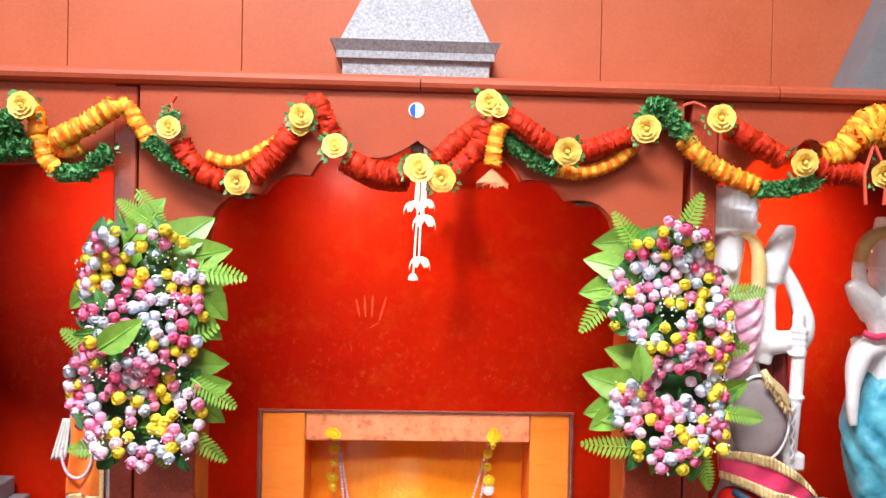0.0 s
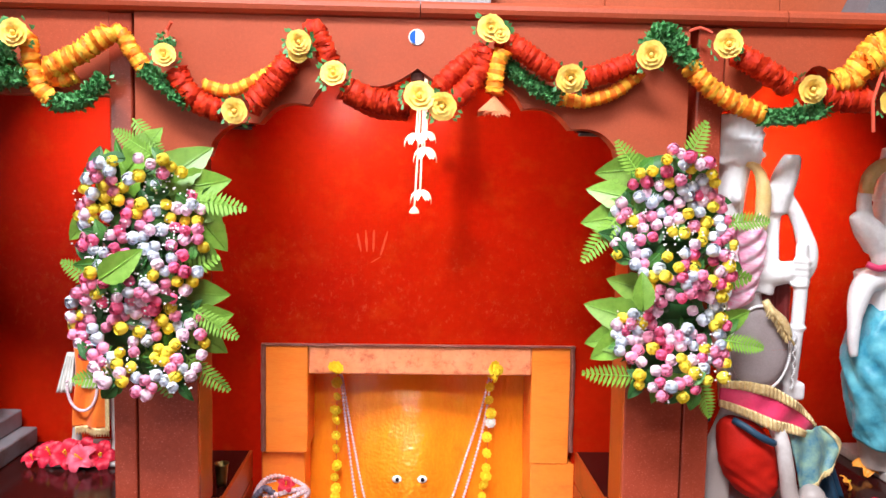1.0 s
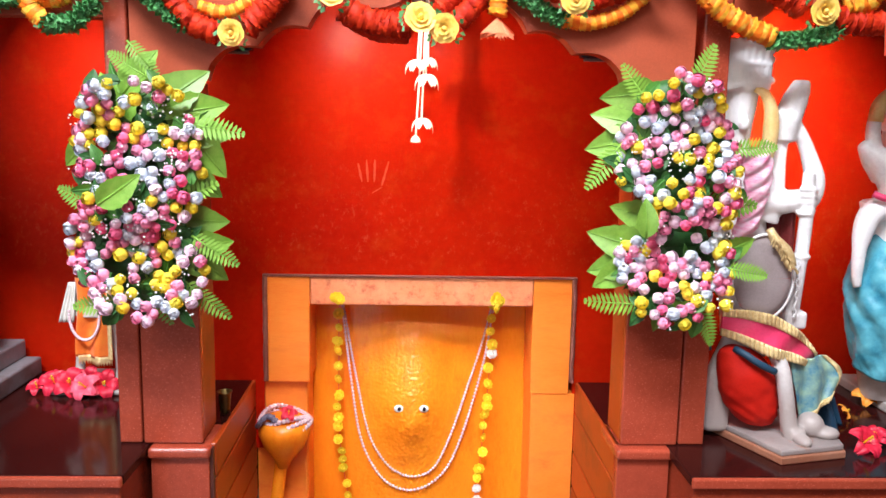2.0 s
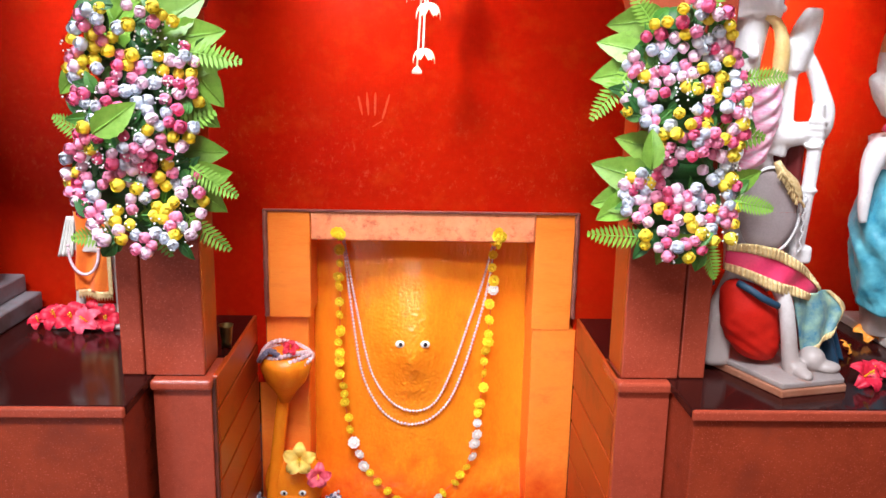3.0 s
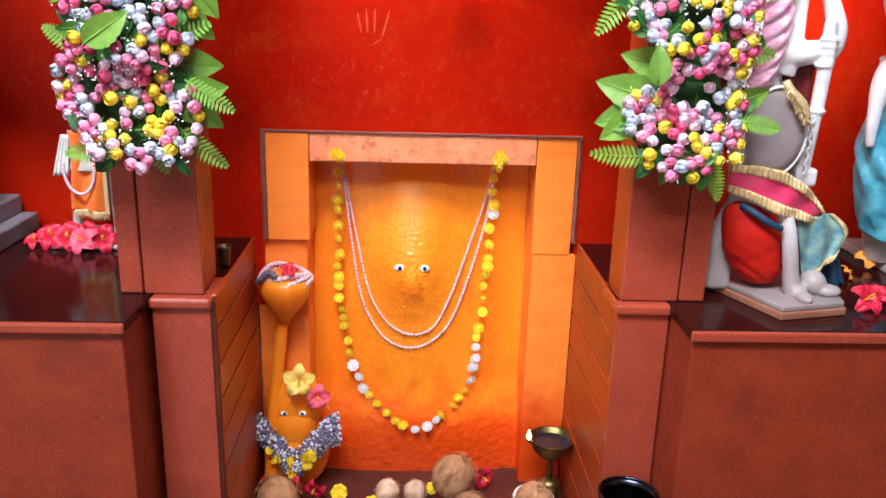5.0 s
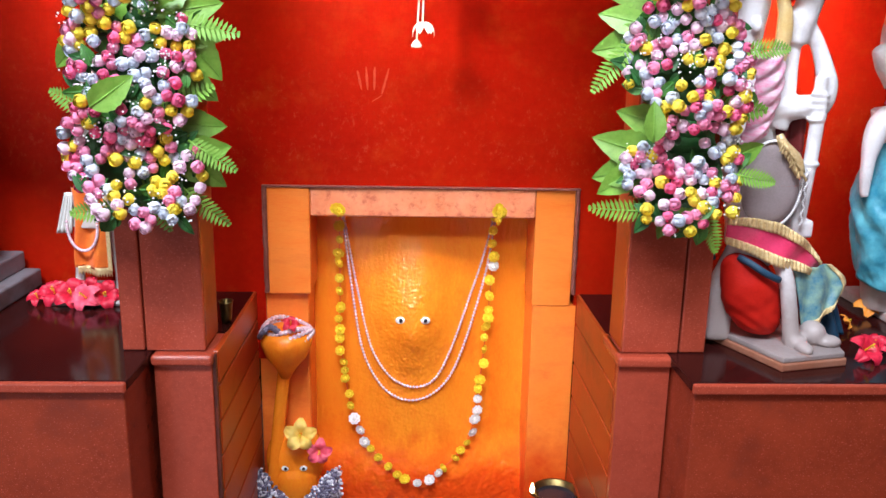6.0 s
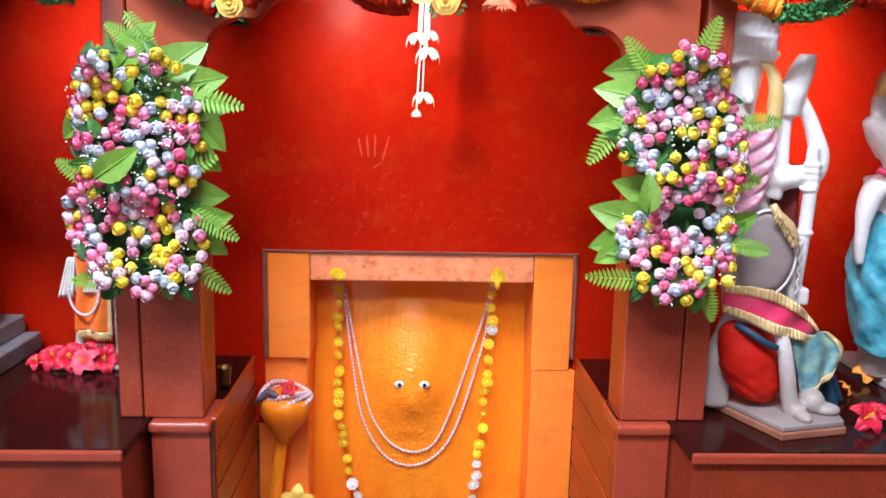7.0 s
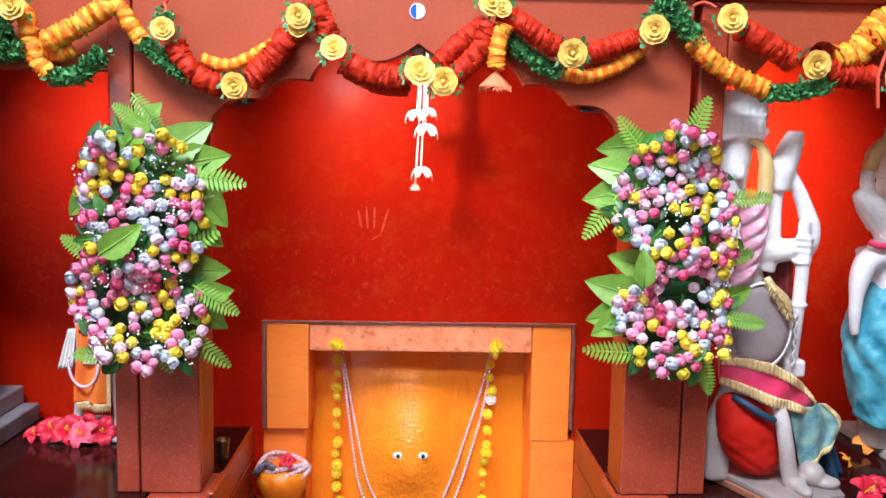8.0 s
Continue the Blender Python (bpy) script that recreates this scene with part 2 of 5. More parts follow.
    "brass": material("tarnished_brass", (0.07, 0.05, 0.015), (0.20, 0.14, 0.05), 0.35, 14, 90, 0.1, metal=0.9),
    "steel": material("dark_steel", (0.03, 0.03, 0.045), (0.07, 0.07, 0.09), 0.22, 10, 90, 0.02, metal=1.0),
    "bright_steel": material("bright_steel", (0.45, 0.45, 0.47), (0.60, 0.60, 0.62), 0.15, 10, 90, 0.02, metal=1.0),
    "gold": material("gold_braid", (0.62, 0.42, 0.16), (0.85, 0.68, 0.38), 0.4, 120, 250, 0.4, metal=0.35),
    "magenta": material("magenta_silk", (0.62, 0.015, 0.07), (0.82, 0.07, 0.20), 0.35, 9, 120, 0.15, sheen=0.1),
    "crimson": material("crimson_cloth", (0.42, 0.006, 0.003), (0.54, 0.016, 0.006), 0.6, 8, 140, 0.2, gloss=0.15),
    "teal": material("teal_brocade", (0.004, 0.13, 0.26), (0.30, 0.42, 0.27), 0.35, 26, 120, 0.2, sheen=0.08),
    "aqua": material("aqua_silk", (0.01, 0.20, 0.33), (0.16, 0.52, 0.60), 0.3, 14, 90, 0.2, sheen=0.08),
    "maroon": material("maroon_velvet", (0.10, 0.006, 0.006), (0.18, 0.012, 0.010), 0.6, 14, 120, 0.2),
    "gilt": material("pale_gilding", (0.70, 0.44, 0.12), (0.84, 0.68, 0.36), 0.4, 9, 90, 0.1, metal=0.15),
    "navy": material("navy_lining", (0.008, 0.035, 0.075), (0.015, 0.06, 0.11), 0.5, 12, 120, 0.1),
    "taupe": material("taupe_cloth", (0.25, 0.20, 0.20), (0.31, 0.26, 0.26), 0.7, 8, 150, 0.1),
    "stripe": material("pink_white_cloth", (0.80, 0.12, 0.32), (0.86, 0.76, 0.80), 0.45, 24, 120, 0.2, stretch=(1, 1, 3)),
    "saffron": material("saffron_cloth", (0.80, 0.12, 0.008), (0.90, 0.22, 0.015), 0.5, 10, 130, 0.2, sheen=0.3),
    "eye_white": material("eye_enamel", (0.80, 0.80, 0.80), (0.86, 0.86, 0.86), 0.15, 20, 90, 0.0),
    "black": material("black_enamel", (0.008, 0.008, 0.012), (0.02, 0.02, 0.03), 0.2, 20, 90, 0.0),
    "blue": material("blue_print", (0.004, 0.08, 0.42), (0.008, 0.13, 0.52), 0.3, 20, 90, 0.0),
    "plaster": material("hall_plaster", (0.19, 0.14, 0.11), (0.24, 0.18, 0.14), 0.8, 2, 50, 0.1),
    "string": material("cotton_thread", (0.70, 0.68, 0.62), (0.80, 0.78, 0.74), 0.8, 50, 150, 0.0),
    "red_thread": material("red_thread", (0.62, 0.06, 0.03), (0.70, 0.10, 0.04), 0.7, 50, 150, 0.0),
}
flame_mat = bpy.data.materials.new("oil_flame")
flame_mat.use_nodes = True
fp = flame_mat.node_tree.nodes["Principled BSDF"]
fp.inputs["Emission Color"].default_value = (1.0, 0.62, 0.22, 1)
fp.inputs["Emission Strength"].default_value = 14
M["flame"] = flame_mat
bulb_mat = bpy.data.materials.new("lit_bulb")
bulb_mat.use_nodes = True
bp = bulb_mat.node_tree.nodes["Principled BSDF"]
bp.inputs["Emission Color"].default_value = (1.0, 0.94, 0.86, 1)
bp.inputs["Emission Strength"].default_value = 8
M["bulb"] = bulb_mat


# ---- mesh helpers ----
def part(name, bm, mat, parent=None, label="", smooth=False):
    bmesh.ops.recalc_face_normals(bm, faces=bm.faces)
    me = bpy.data.meshes.new(name)
    bm.to_mesh(me)
    bm.free()
    return mesh_part(name, me, mat, parent, label, smooth)


def mesh_part(name, me, mat, parent=None, label="", smooth=False):
    if mat is not None and not me.materials:
        me.materials.append(M[mat])
    if smooth:
        for p in me.polygons:
            p.use_smooth = True
    ob = new(name, me)
    if parent is not None:
        ob.parent = parent
        ob.matrix_parent_inverse = Matrix.Translation(-parent.location)
    return tagged(ob, label)


def thing(name, label, category, group="", at=(0, 0, 0)):
    ob = new(name)
    ob.empty_display_size = 0.05
    ob.location = at
    return tagged(ob, label, category, group)


def structure(ob, label, category):
    return tagged(ob, label, category, kind="structure")


def box(bm, x0, x1, y0, y1, z0, z1, bev=0.0, seg=2):
    m = Matrix.Translation(((x0 + x1) / 2, (y0 + y1) / 2, (z0 + z1) / 2)) @ Matrix.Diagonal((x1 - x0, y1 - y0, z1 - z0, 1))
    vs = bmesh.ops.create_cube(bm, size=1, matrix=m)["verts"]
    if bev:
        es = list({e for v in vs for e in v.link_edges})
        bmesh.ops.bevel(bm, geom=es, offset=bev, segments=seg, profile=0.5, affect="EDGES")
    return bm


def prism(bm, pts, y0, y1):
    """An outline in x and z, from y0 to y1."""
    a = [bm.verts.new((x, y0, z)) for x, z in pts]
    b = [bm.verts.new((x, y1, z)) for x, z in pts]
    bm.faces.new(a)
    bm.faces.new(b[::-1])
    for i in range(len(pts)):
        j = (i + 1) % len(pts)
        bm.faces.new((a[i], b[i], b[j], a[j]))
    return bm


def smooth_path(pts, step):
    """A rounded line through the points, in even steps."""
    p = [Vector(q) for q in pts]
    out = []
    for i in range(len(p) - 1):
        a, b, c, d = p[max(i - 1, 0)], p[i], p[i + 1], p[min(i + 2, len(p) - 1)]
        k = max(2, int((c - b).length / step))
        for s in range(k):
            t = s / k
            out.append(0.5 * ((2 * b) + (c - a) * t + (2 * a - 5 * b + 4 * c - d) * t * t + (3 * b - a - 3 * c + d) * t ** 3))
    out.append(p[-1])
    return out


def tube(bm, pts, radii, n=10, wave=None, flat=1.0):
    """A round bar along the points. wave(i, angle) may change the radius."""
    pts = [Vector(q) for q in pts]
    if not hasattr(radii, "__len__"):
        radii = [radii] * len(pts)
    up = Vector((0, 1, 0.01))
    rings = []
    for i, q in enumerate(pts):
        d = (pts[min(i + 1, len(pts) - 1)] - pts[max(i - 1, 0)]).normalized()
        s = d.cross(up).normalized()
        u = s.cross(d).normalized()
        ring = []
        for k in range(n):
            a = 2 * math.pi * k / n
            r = radii[i] * (wave(i, a) if wave else 1)
            ring.append(bm.verts.new(q + s * math.cos(a) * r + u * math.sin(a) * r * flat))
        rings.append(ring)
    for a, b in zip(rings, rings[1:]):
        for k in range(n):
            bm.faces.new((a[k], a[(k + 1) % n], b[(k + 1) % n], b[k]))
    bm.faces.new(rings[0][::-1])
    bm.faces.new(rings[-1])
    return bm


def lathe(bm, prof, centre=(0, 0, 0), n=20, m=None):
    c = Vector(centre)
    rings = []
    for r, z in prof:
        ring = []
        for k in range(n):
            a = 2 * math.pi * k / n
            v = Vector((r * math.cos(a), r * math.sin(a), z))
            ring.append(bm.verts.new((m @ v if m else v) + c))
        rings.append(ring)
    for a, b in zip(rings, rings[1:]):
        for k in range(n):
            bm.faces.new((a[k], a[(k + 1) % n], b[(k + 1) % n], b[k]))
    bm.faces.new(rings[0][::-1])
    bm.faces.new(rings[-1])
    return bm


def ball(bm, c, r, n=8):
    r = r if hasattr(r, "__len__") else (r, r, r)
    bmesh.ops.create_uvsphere(bm, u_segments=n, v_segments=max(4, n * 2 // 3), radius=1, matrix=Matrix.Translation(c) @ Matrix.Diagonal((*r, 1)))
    return bm


def sheet(bm, f, nu, nv):
    """A grid of faces from f(u, v), u and v from 0 to 1."""
    g = [[bm.verts.new(f(i / nu, j / nv)) for j in range(nv + 1)] for i in range(nu + 1)]
    for i in range(nu):
        for j in range(nv):
            bm.faces.new((g[i][j], g[i + 1][j], g[i + 1][j + 1], g[i][j + 1]))
    return bm


def thicken(ob, d):
    m = ob.modifiers.new("thickness", "SOLIDIFY")
    m.thickness, m.offset = d, 0
    return ob


# ---- the hall ----
FLOOR, PIT, TOP = 0.05, -0.30, 0.862
bm = bmesh.new()
box(bm, -5, 5, -3.2, 2.224, FLOOR - 0.6, FLOOR)
box(bm, -5, -0.692, 2.224, 3.8, FLOOR - 0.6, FLOOR)
box(bm, 0.672, 5, 2.224, 3.8, FLOOR - 0.6, FLOOR)
structure(part("ground", bm, "floor"), "red-brown polished stone floor of the hall", "floor")
bm = bmesh.new()
box(bm, -0.692, 0.672, 2.224, 3.5, PIT - 0.1, PIT)
structure(part("floor_niche", bm, "near_black"), "sunken floor before the altar, shade in its dark colour", "floor")

bm = bmesh.new()
box(bm, -5.2, -5, -3.2, 3.8, FLOOR, 7.6)
structure(part("wall_west", bm, "plaster"), "plain plaster side wall of the hall", "wall")
bm = bmesh.new()
box(bm, 5, 5.2, -3.2, 3.8, FLOOR, 7.6)
structure(part("wall_east", bm, "plaster"), "plain plaster side wall of the hall", "wall")
bm = bmesh.new()
# unseen wall; openings 3.4 x 2.9 and 1.1 x 0.9 round the added lamps
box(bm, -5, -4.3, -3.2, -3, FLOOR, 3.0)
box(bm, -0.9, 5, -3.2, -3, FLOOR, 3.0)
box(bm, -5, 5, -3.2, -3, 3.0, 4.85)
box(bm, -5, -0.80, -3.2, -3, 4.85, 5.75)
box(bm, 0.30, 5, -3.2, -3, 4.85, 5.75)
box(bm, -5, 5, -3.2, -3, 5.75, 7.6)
structure(part("wall_south", bm, "plaster"), "unseen plaster wall with openings round the added lamps", "wall")
bm = bmesh.new()
# unseen; opening 5.0 x 1.4 round the added overhead lamp
box(bm, -5.2, 5.2, -3.2, -2.2, 7.6, 7.8)
box(bm, -5.2, 5.2, -0.8, 3.8, 7.6, 7.8)
box(bm, -5.2, -4.0, -2.2, -0.8, 7.6, 7.8)
box(bm, 1.0, 5.2, -2.2, -0.8, 7.6, 7.8)
structure(part("ceiling", bm, "plaster"), "unseen plaster ceiling with an opening for the added lamp", "ceiling")

# red enamel walls behind the columns
bm = bmesh.new()
box(bm, -0.99, -0.652, 3.1, 3.55, TOP - 0.3, 2.7)
box(bm, 0.652, 0.97, 3.1, 3.55, TOP - 0.3, 2.7)
box(bm, -0.652, 0.652, 3.1, 3.55, 1.312, 2.7)
structure(part("wall_north", bm, "red"), "glossy red enamel wall with scuffs and smears", "wall")
bm = bmesh.new()
box(bm, -5, -0.99, 3.20, 3.6, FLOOR, 2.7)
structure(part("wall_north_west", bm, "red"), "glossy red enamel wall of the side bay", "wall")
bm = bmesh.new()
box(bm, 0.97, 5, 3.20, 3.6, FLOOR, 2.7)
structure(part("wall_north_east", bm, "red"), "glossy red enamel wall of the side bay", "wall")
bm = bmesh.new()
box(bm, -5, 5, 2.721, 3.8, 2.7, 2.8)
structure(part("ceiling_shrine", bm, "red"), "low red ceiling over the shrine", "ceiling")


# ---- beam, columns, piers, platforms ----
def arc(a, b, rise, k=8):
    """Points of a bulge from a to b, without b."""
    a, b = Vector(a), Vector(b)
    n = Vector((-(b - a).y, (b - a).x)).normalized()
    return [tuple(a.lerp(b, i / k) + n * rise * math.sin(math.pi * i / k)) for i in range(k)]


def half_arch(s, c):
    """The cusped underside from the middle outward; s is the side."""
    q = arc((0, 2.350), (0.255, 2.322), -0.045, 10) + arc((0.255, 2.322), (0.345, 2.228), 0.012, 6) + arc((0.345, 2.228), (0.50, 2.166), 0.030, 8)
    q += arc((0.50, 2.166), (0.665, 2.085), 0.034, 8) + [(0.665, 2.06)]
    return [(c + s * x, z) for x, z in q]


CX = -0.028
beam = thing("beam", "red-brown stone beam with a cusped arch underneath", "beam", at=(CX, 2.45, 2.5))
tagged(beam, kind="structure")
left, right = half_arch(-1, CX), half_arch(1, CX)
out = left[::-1] + right[1:] + [(0.852, 2.06), (0.852, 2.506), (-0.922, 2.506), (-0.922, 2.06)]
part("arch_panel", prism(bmesh.new(), out, 2.40, 2.475), "beam", beam)


def side_panel(x0, x1, notch):
    lo = 2.245
    inner = x0 if abs(x0) < abs(x1) else x1
    outer = x1 if inner == x0 else x0
    s = 1 if outer > inner else -1
    q = [(inner, 2.506), (inner, lo - 0.01)]
    q += arc((inner, lo - 0.01), (notch - s * 0.17, 2.335), -s * 0.015, 5) + [(notch - s * 0.17, 2.335), (notch - s * 0.05, 2.335)]
    q += [(notch + s * 0.05 * math.cos(a), 2.335 + 0.055 * math.sin(a)) for a in (2.6, 2.0, 1.57, 1.1, 0.5)]
    q += [(notch + s * 0.05, 2.335), (notch + s * 0.17, 2.335), (notch + s * 0.25, lo), (outer, lo), (outer, 2.506)]
    return q


part("side_panel", prism(bmesh.new(), side_panel(0.9735, 4.9, 1.284), 2.407, 2.48), "beam", beam)
part("side_panel", prism(bmesh.new(), [(-4.9, 2.506), (-4.9, 2.245), (-1.0045, 2.245), (-1.0045, 2.506)], 2.407, 2.48), "beam", beam)
bm = bmesh.new()
prof = [(2.40, 2.508), (2.386, 2.510), (2.374, 2.520), (2.370, 2.534), (2.374, 2.548), (2.385, 2.558), (2.66, 2.560), (2.66, 2.508)]
seams = [-4.9, -2.6, -1.45, -0.022, 1.16, 2.9, 4.9]
cornice = thing("cornice", "rounded red-brown stone moulding above the beam", "moulding", at=(0, 2.4, 2.508))
tagged(cornice, kind="structure")
for x0, x1 in zip(seams, seams[1:]):
    bm = bmesh.new()
    a = [bm.verts.new((x0 + 0.0015, y, z)) for y, z in prof]
    b = [bm.verts.new((x1 - 0.0015, y, z)) for y, z in prof]
    bm.faces.new(a)
    bm.faces.new(b[::-1])
    for i in range(len(prof)):
        j = (i + 1) % len(prof)
        bm.faces.new((a[i], b[i], b[j], a[j]))
    part("moulding_length", bm, "beam", cornice)

wall_up = thing("wall_upper", "orange-brown stone cladding panels above the cornice", "wall", at=(0, 2.66, 2.56))
tagged(wall_up, kind="structure")
xs = [-4.9, -2.55, -1.9, -1.262, -0.655, 0.63, 1.258, 1.9, 3.4, 4.9]
for x0, x1 in zip(xs, xs[1:]):
    bm = bmesh.new()
    box(bm, x0 + 0.001, x1 - 0.001, 2.66, 2.72, 2.562, 7.595, 0.002, 1)
    part("panel", bm, "upper", wall_up)


def column(s, shaft, strip, label):
    col = thing("column", label, "column", "columns of the shrine", at=((shaft[0] + shaft[1]) / 2, 2.48, TOP))
    tagged(col, kind="structure")
    bm = bmesh.new()
    box(bm, *shaft, 2.402, 2.428, TOP + 0.001, 2.058, 0.006)
    part("shaft", bm, "stone", col)
    bm = bmesh.new()
    box(bm, *strip, 2.406, 2.56, TOP + 0.001, 2.505, 0.006)
    part("side_strip", bm, "stone", col)
    # orange glow on the column's inner face, put into this strip's colour
    bm = bmesh.new()
    inner = shaft[1] if s < 0 else shaft[0]
    outer = shaft[0] if s < 0 else shaft[1]
    x0, x1 = sorted((outer, inner + s * 0.003))
    box(bm, x0, x1, 2.429, 2.60, TOP + 0.001, 2.057, 0.004)
    part("back_strip", bm, "side", col, "back strip tinted for the altar's orange glow")
    return col


column(-1, (-0.926, -0.730), (-1.006, -0.932), "polished red-brown stone column with a flower spray")
column(1, (0.681, 0.876), (0.882, 0.970), "polished red-brown stone column with a flower spray")


def pier(x0, x1, label):
    p = thing("pier", label, "pier", "piers under the columns", at=((x0 + x1) / 2, 2.45, FLOOR))
    tagged(p, kind="structure")
    bm = bmesh.new()
    box(bm, x0 + 0.006, x1 - 0.006, 2.38, 2.60, FLOOR, TOP - 0.041, 0.004)
    part("shaft", bm, "stone", p)
    bm = bmesh.new()
    box(bm, x0, x1, 2.362, 2.60, TOP - 0.040, TOP - 0.002, 0.012, 3)
    part("cap", bm, "stone", p)


pier(-0.905, -0.700, "square red-brown stone pier with rounded cap")
pier(0.661, 0.853, "square red-brown stone pier with rounded cap")


def platform(x0, x1, inner0, inner1, label):
    p = thing("platform", label, "platform", "raised platforms beside the altar", at=((x0 + x1) / 2, 2.8, FLOOR))
    tagged(p, kind="structure")
    bm = bmesh.new()
    box(bm, x0 + 0.01, x1 - 0.01, 2.15, 3.198, FLOOR, TOP - 0.032, 0.005)
    part("body", bm, "block", p)
    bm = bmesh.new()
    box(bm, x0, x1, 2.1515, 3.199, TOP - 0.031, TOP, 0.004, 2)
    part("top_slab", bm, "dark", p, "dark polished granite slab")
    bm = bmesh.new()
    box(bm, x0, x1, 2.132, 2.151, TOP - 0.036, TOP + 0.001, 0.0088, 4)
    part("nosing", bm, "stone", p, "rounded red-brown stone nosing")
    bm = bmesh.new()
    box(bm, inner0, inner1, 2.605, 3.095, FLOOR, TOP - 0.0005)
    part("inner_slab", bm, "dark", p)


platform(-4.9, -0.907, -0.905, -0.702, "dark polished stone platform carrying statues and flowers")
platform(0.841, 4.9, 0.674, 0.839, "dark polished stone platform carrying statues and flowers")


def niche_side(x, s, courses, label):
    """Board courses on the inner side of the niche; s is the way to the niche's middle."""
    w = thing("wall_niche", label, "wall", at=(x, 2.75, PIT))
    tagged(w, kind="structure")
    z = TOP - 0.002
    for h in courses:
        z0 = max(PIT, z - h)
        bm = bmesh.new()
        xa, xb = sorted((x - s * 0.02, x))
        box(bm, xa, xb, 2.41, 3.096 if s < 0 else 3.113, z0 + 0.010, z, 0.003, 1)
        part("board", bm, "side", w)
        z = z0
    bm = bmesh.new()
    xa, xb = sorted((x - s * 0.03, x - s * 0.005))
    box(bm, xa, xb, 2.39, 3.095, PIT, TOP - 0.01)
    part("backing", bm, "near_black", w)


niche_side(-0.690, 1, (0.125, 0.135, 0.132, 0.135, 0.14, 0.14, 0.14, 0.22), "varnished orange-brown board courses beside the altar")
niche_side(0.664, -1, (0.138, 0.175, 0.155, 0.165, 0.165, 0.165, 0.20), "varnished orange-brown board courses beside the altar")

# ---- the altar ----
altar = thing("altar", "orange painted altar recess with carved deity relief", "altar", at=(0, 3.15, PIT))


def relief(u, v):
    """The pasted-over carving: a swelling body with a face, rough all over."""
    x, z = -0.475 + 0.955 * u, PIT + 1.56 * v
    h = 0.055 * math.exp(-((x + 0.01) / 0.40) ** 4 - ((z - 0.30) / 0.72) ** 6)
    h += 0.080 * math.exp(-((x + 0.03) / 0.26) ** 2 - ((z - 0.52) / 0.55) ** 4)
    h += 0.050 * math.exp(-((x + 0.033) / 0.13) ** 2 - ((z - 0.72) / 0.20) ** 2)
    h += 0.013 * math.exp(-((x + 0.033) / 0.040) ** 2 - ((z - 0.64) / 0.06) ** 2)
    h += 0.005 * math.exp(-((x + 0.033) / 0.05) ** 2 - ((z - 0.50) / 0.025) ** 2)
    # the rim of the round head, and small heaps of paste
    h += 0.007 / (1 + math.exp((math.hypot((x + 0.033) / 0.145, (z - 0.80) / 0.29) - 1) / 0.10))
    h += 0.020 * math.exp(-((x + 0.035) / 0.11) ** 2 - ((z - 1.03) / 0.09) ** 2)
    core = math.exp(-((x + 0.03) / 0.20) ** 2 - ((z - 0.55) / 0.42) ** 4)
    low = 1 / (1 + math.exp((z - 0.03) / 0.05))
    p = Vector((x, 0.3, z))
    h += core * (0.002 * noise.noise(p * 26) + 0.004 * noise.noise(p * 80) + 0.0032 * noise.noise(p * 140))
    h += (0.10 * low * max(0.0, 1 - (z - PIT) * 0.2)) + low * (0.004 * noise.noise(p * 30) + 0.003 * noise.noise(p * 75))
    h += 0.002 * noise.noise(Vector((x * 14, 0.3, z * 4))) + 0.0011 * noise.noise(Vector((x * 60, 0.9, z * 14)))
    return (x, 3.325 - h, z)


part("deity_relief", sheet(bmesh.new(), relief, 230, 370), "relief", altar, "rough orange paste over a carved figure", True)


bm = bmesh.new()
box(bm, -0.652, 0.652, 3.38, 3.44, PIT, 1.31)
part("back_slab", bm, "orange", altar)
bm = bmesh.new()
box(bm, -0.458, 0.469, 3.092, 3.375, 1.188, 1.306, 0.008, 3)
part("lintel", bm, "lintel", altar, "pinkish orange lintel with chipped paint")
bm = bmesh.new()
box(bm, -0.634, -0.460, 3.086, 3.375, 0.855, 1.306, 0.007, 3)
part("pilaster", bm, "pilaster", altar)
bm = bmesh.new()
box(bm, -0.689, -0.474, 3.115, 3.375, PIT, 0.852, 0.010, 3)
part("pilaster_base", bm, "base", altar)
bm = bmesh.new()
box(bm, 0.471, 0.634, 3.094, 3.375, 0.8095, 1.306, 0.003, 2)
part("pilaster", bm, "pilaster", altar)
bm = bmesh.new()
box(bm, 0.476, 0.663, 3.098, 3.375, PIT, 0.809, 0.003, 2)
part("pilaster_base", bm, "base", altar)
for x0, x1 in ((-0.654, -0.634), (0.634, 0.654)):
    bm = bmesh.new()
    sheet(bm, lambda u, v: ((x0 + x1) / 2 + (x1 - x0) * 0.5 * math.cos(u * math.pi * 2) + 0.004 * noise.noise(Vector((0, x0 * 9, v * 9))),
                            3.092 + 0.012 * math.sin(u * math.pi * 2), TOP + 0.452 * v), 10, 30)
    part("frame_edge", bm, "frame", altar, "chipped dark frame edge", True)
bm = bmesh.new()
box(bm, -0.652, 0.652, 3.080, 3.12, 1.308, 1.316, 0.003, 2)
part("frame_top", bm, "frame", altar)


def surface(x, z):
    """The depth of the relief's face at x, z."""
    return relief((x + 0.475) / 0.955, (z - PIT) / 1.56)[1]


def eye(x, z, y, r, parent):
    bm = bmesh.new()
    ball(bm, (x, y, z), (r * 1.35, r * 0.5, r), 14)
    white = part("eye", bm, "eye_white", parent, "white enamel eye", True)
    bm = bmesh.new()
    ball(bm, (x + r * 0.1, y - r * 0.36, z), (r * 0.55, r * 0.25, r * 0.62), 12)
    part("pupil", bm, "black", white, "", True)


eye(-0.087, 0.722, surface(-0.087, 0.722) - 0.004, 0.0165, altar)
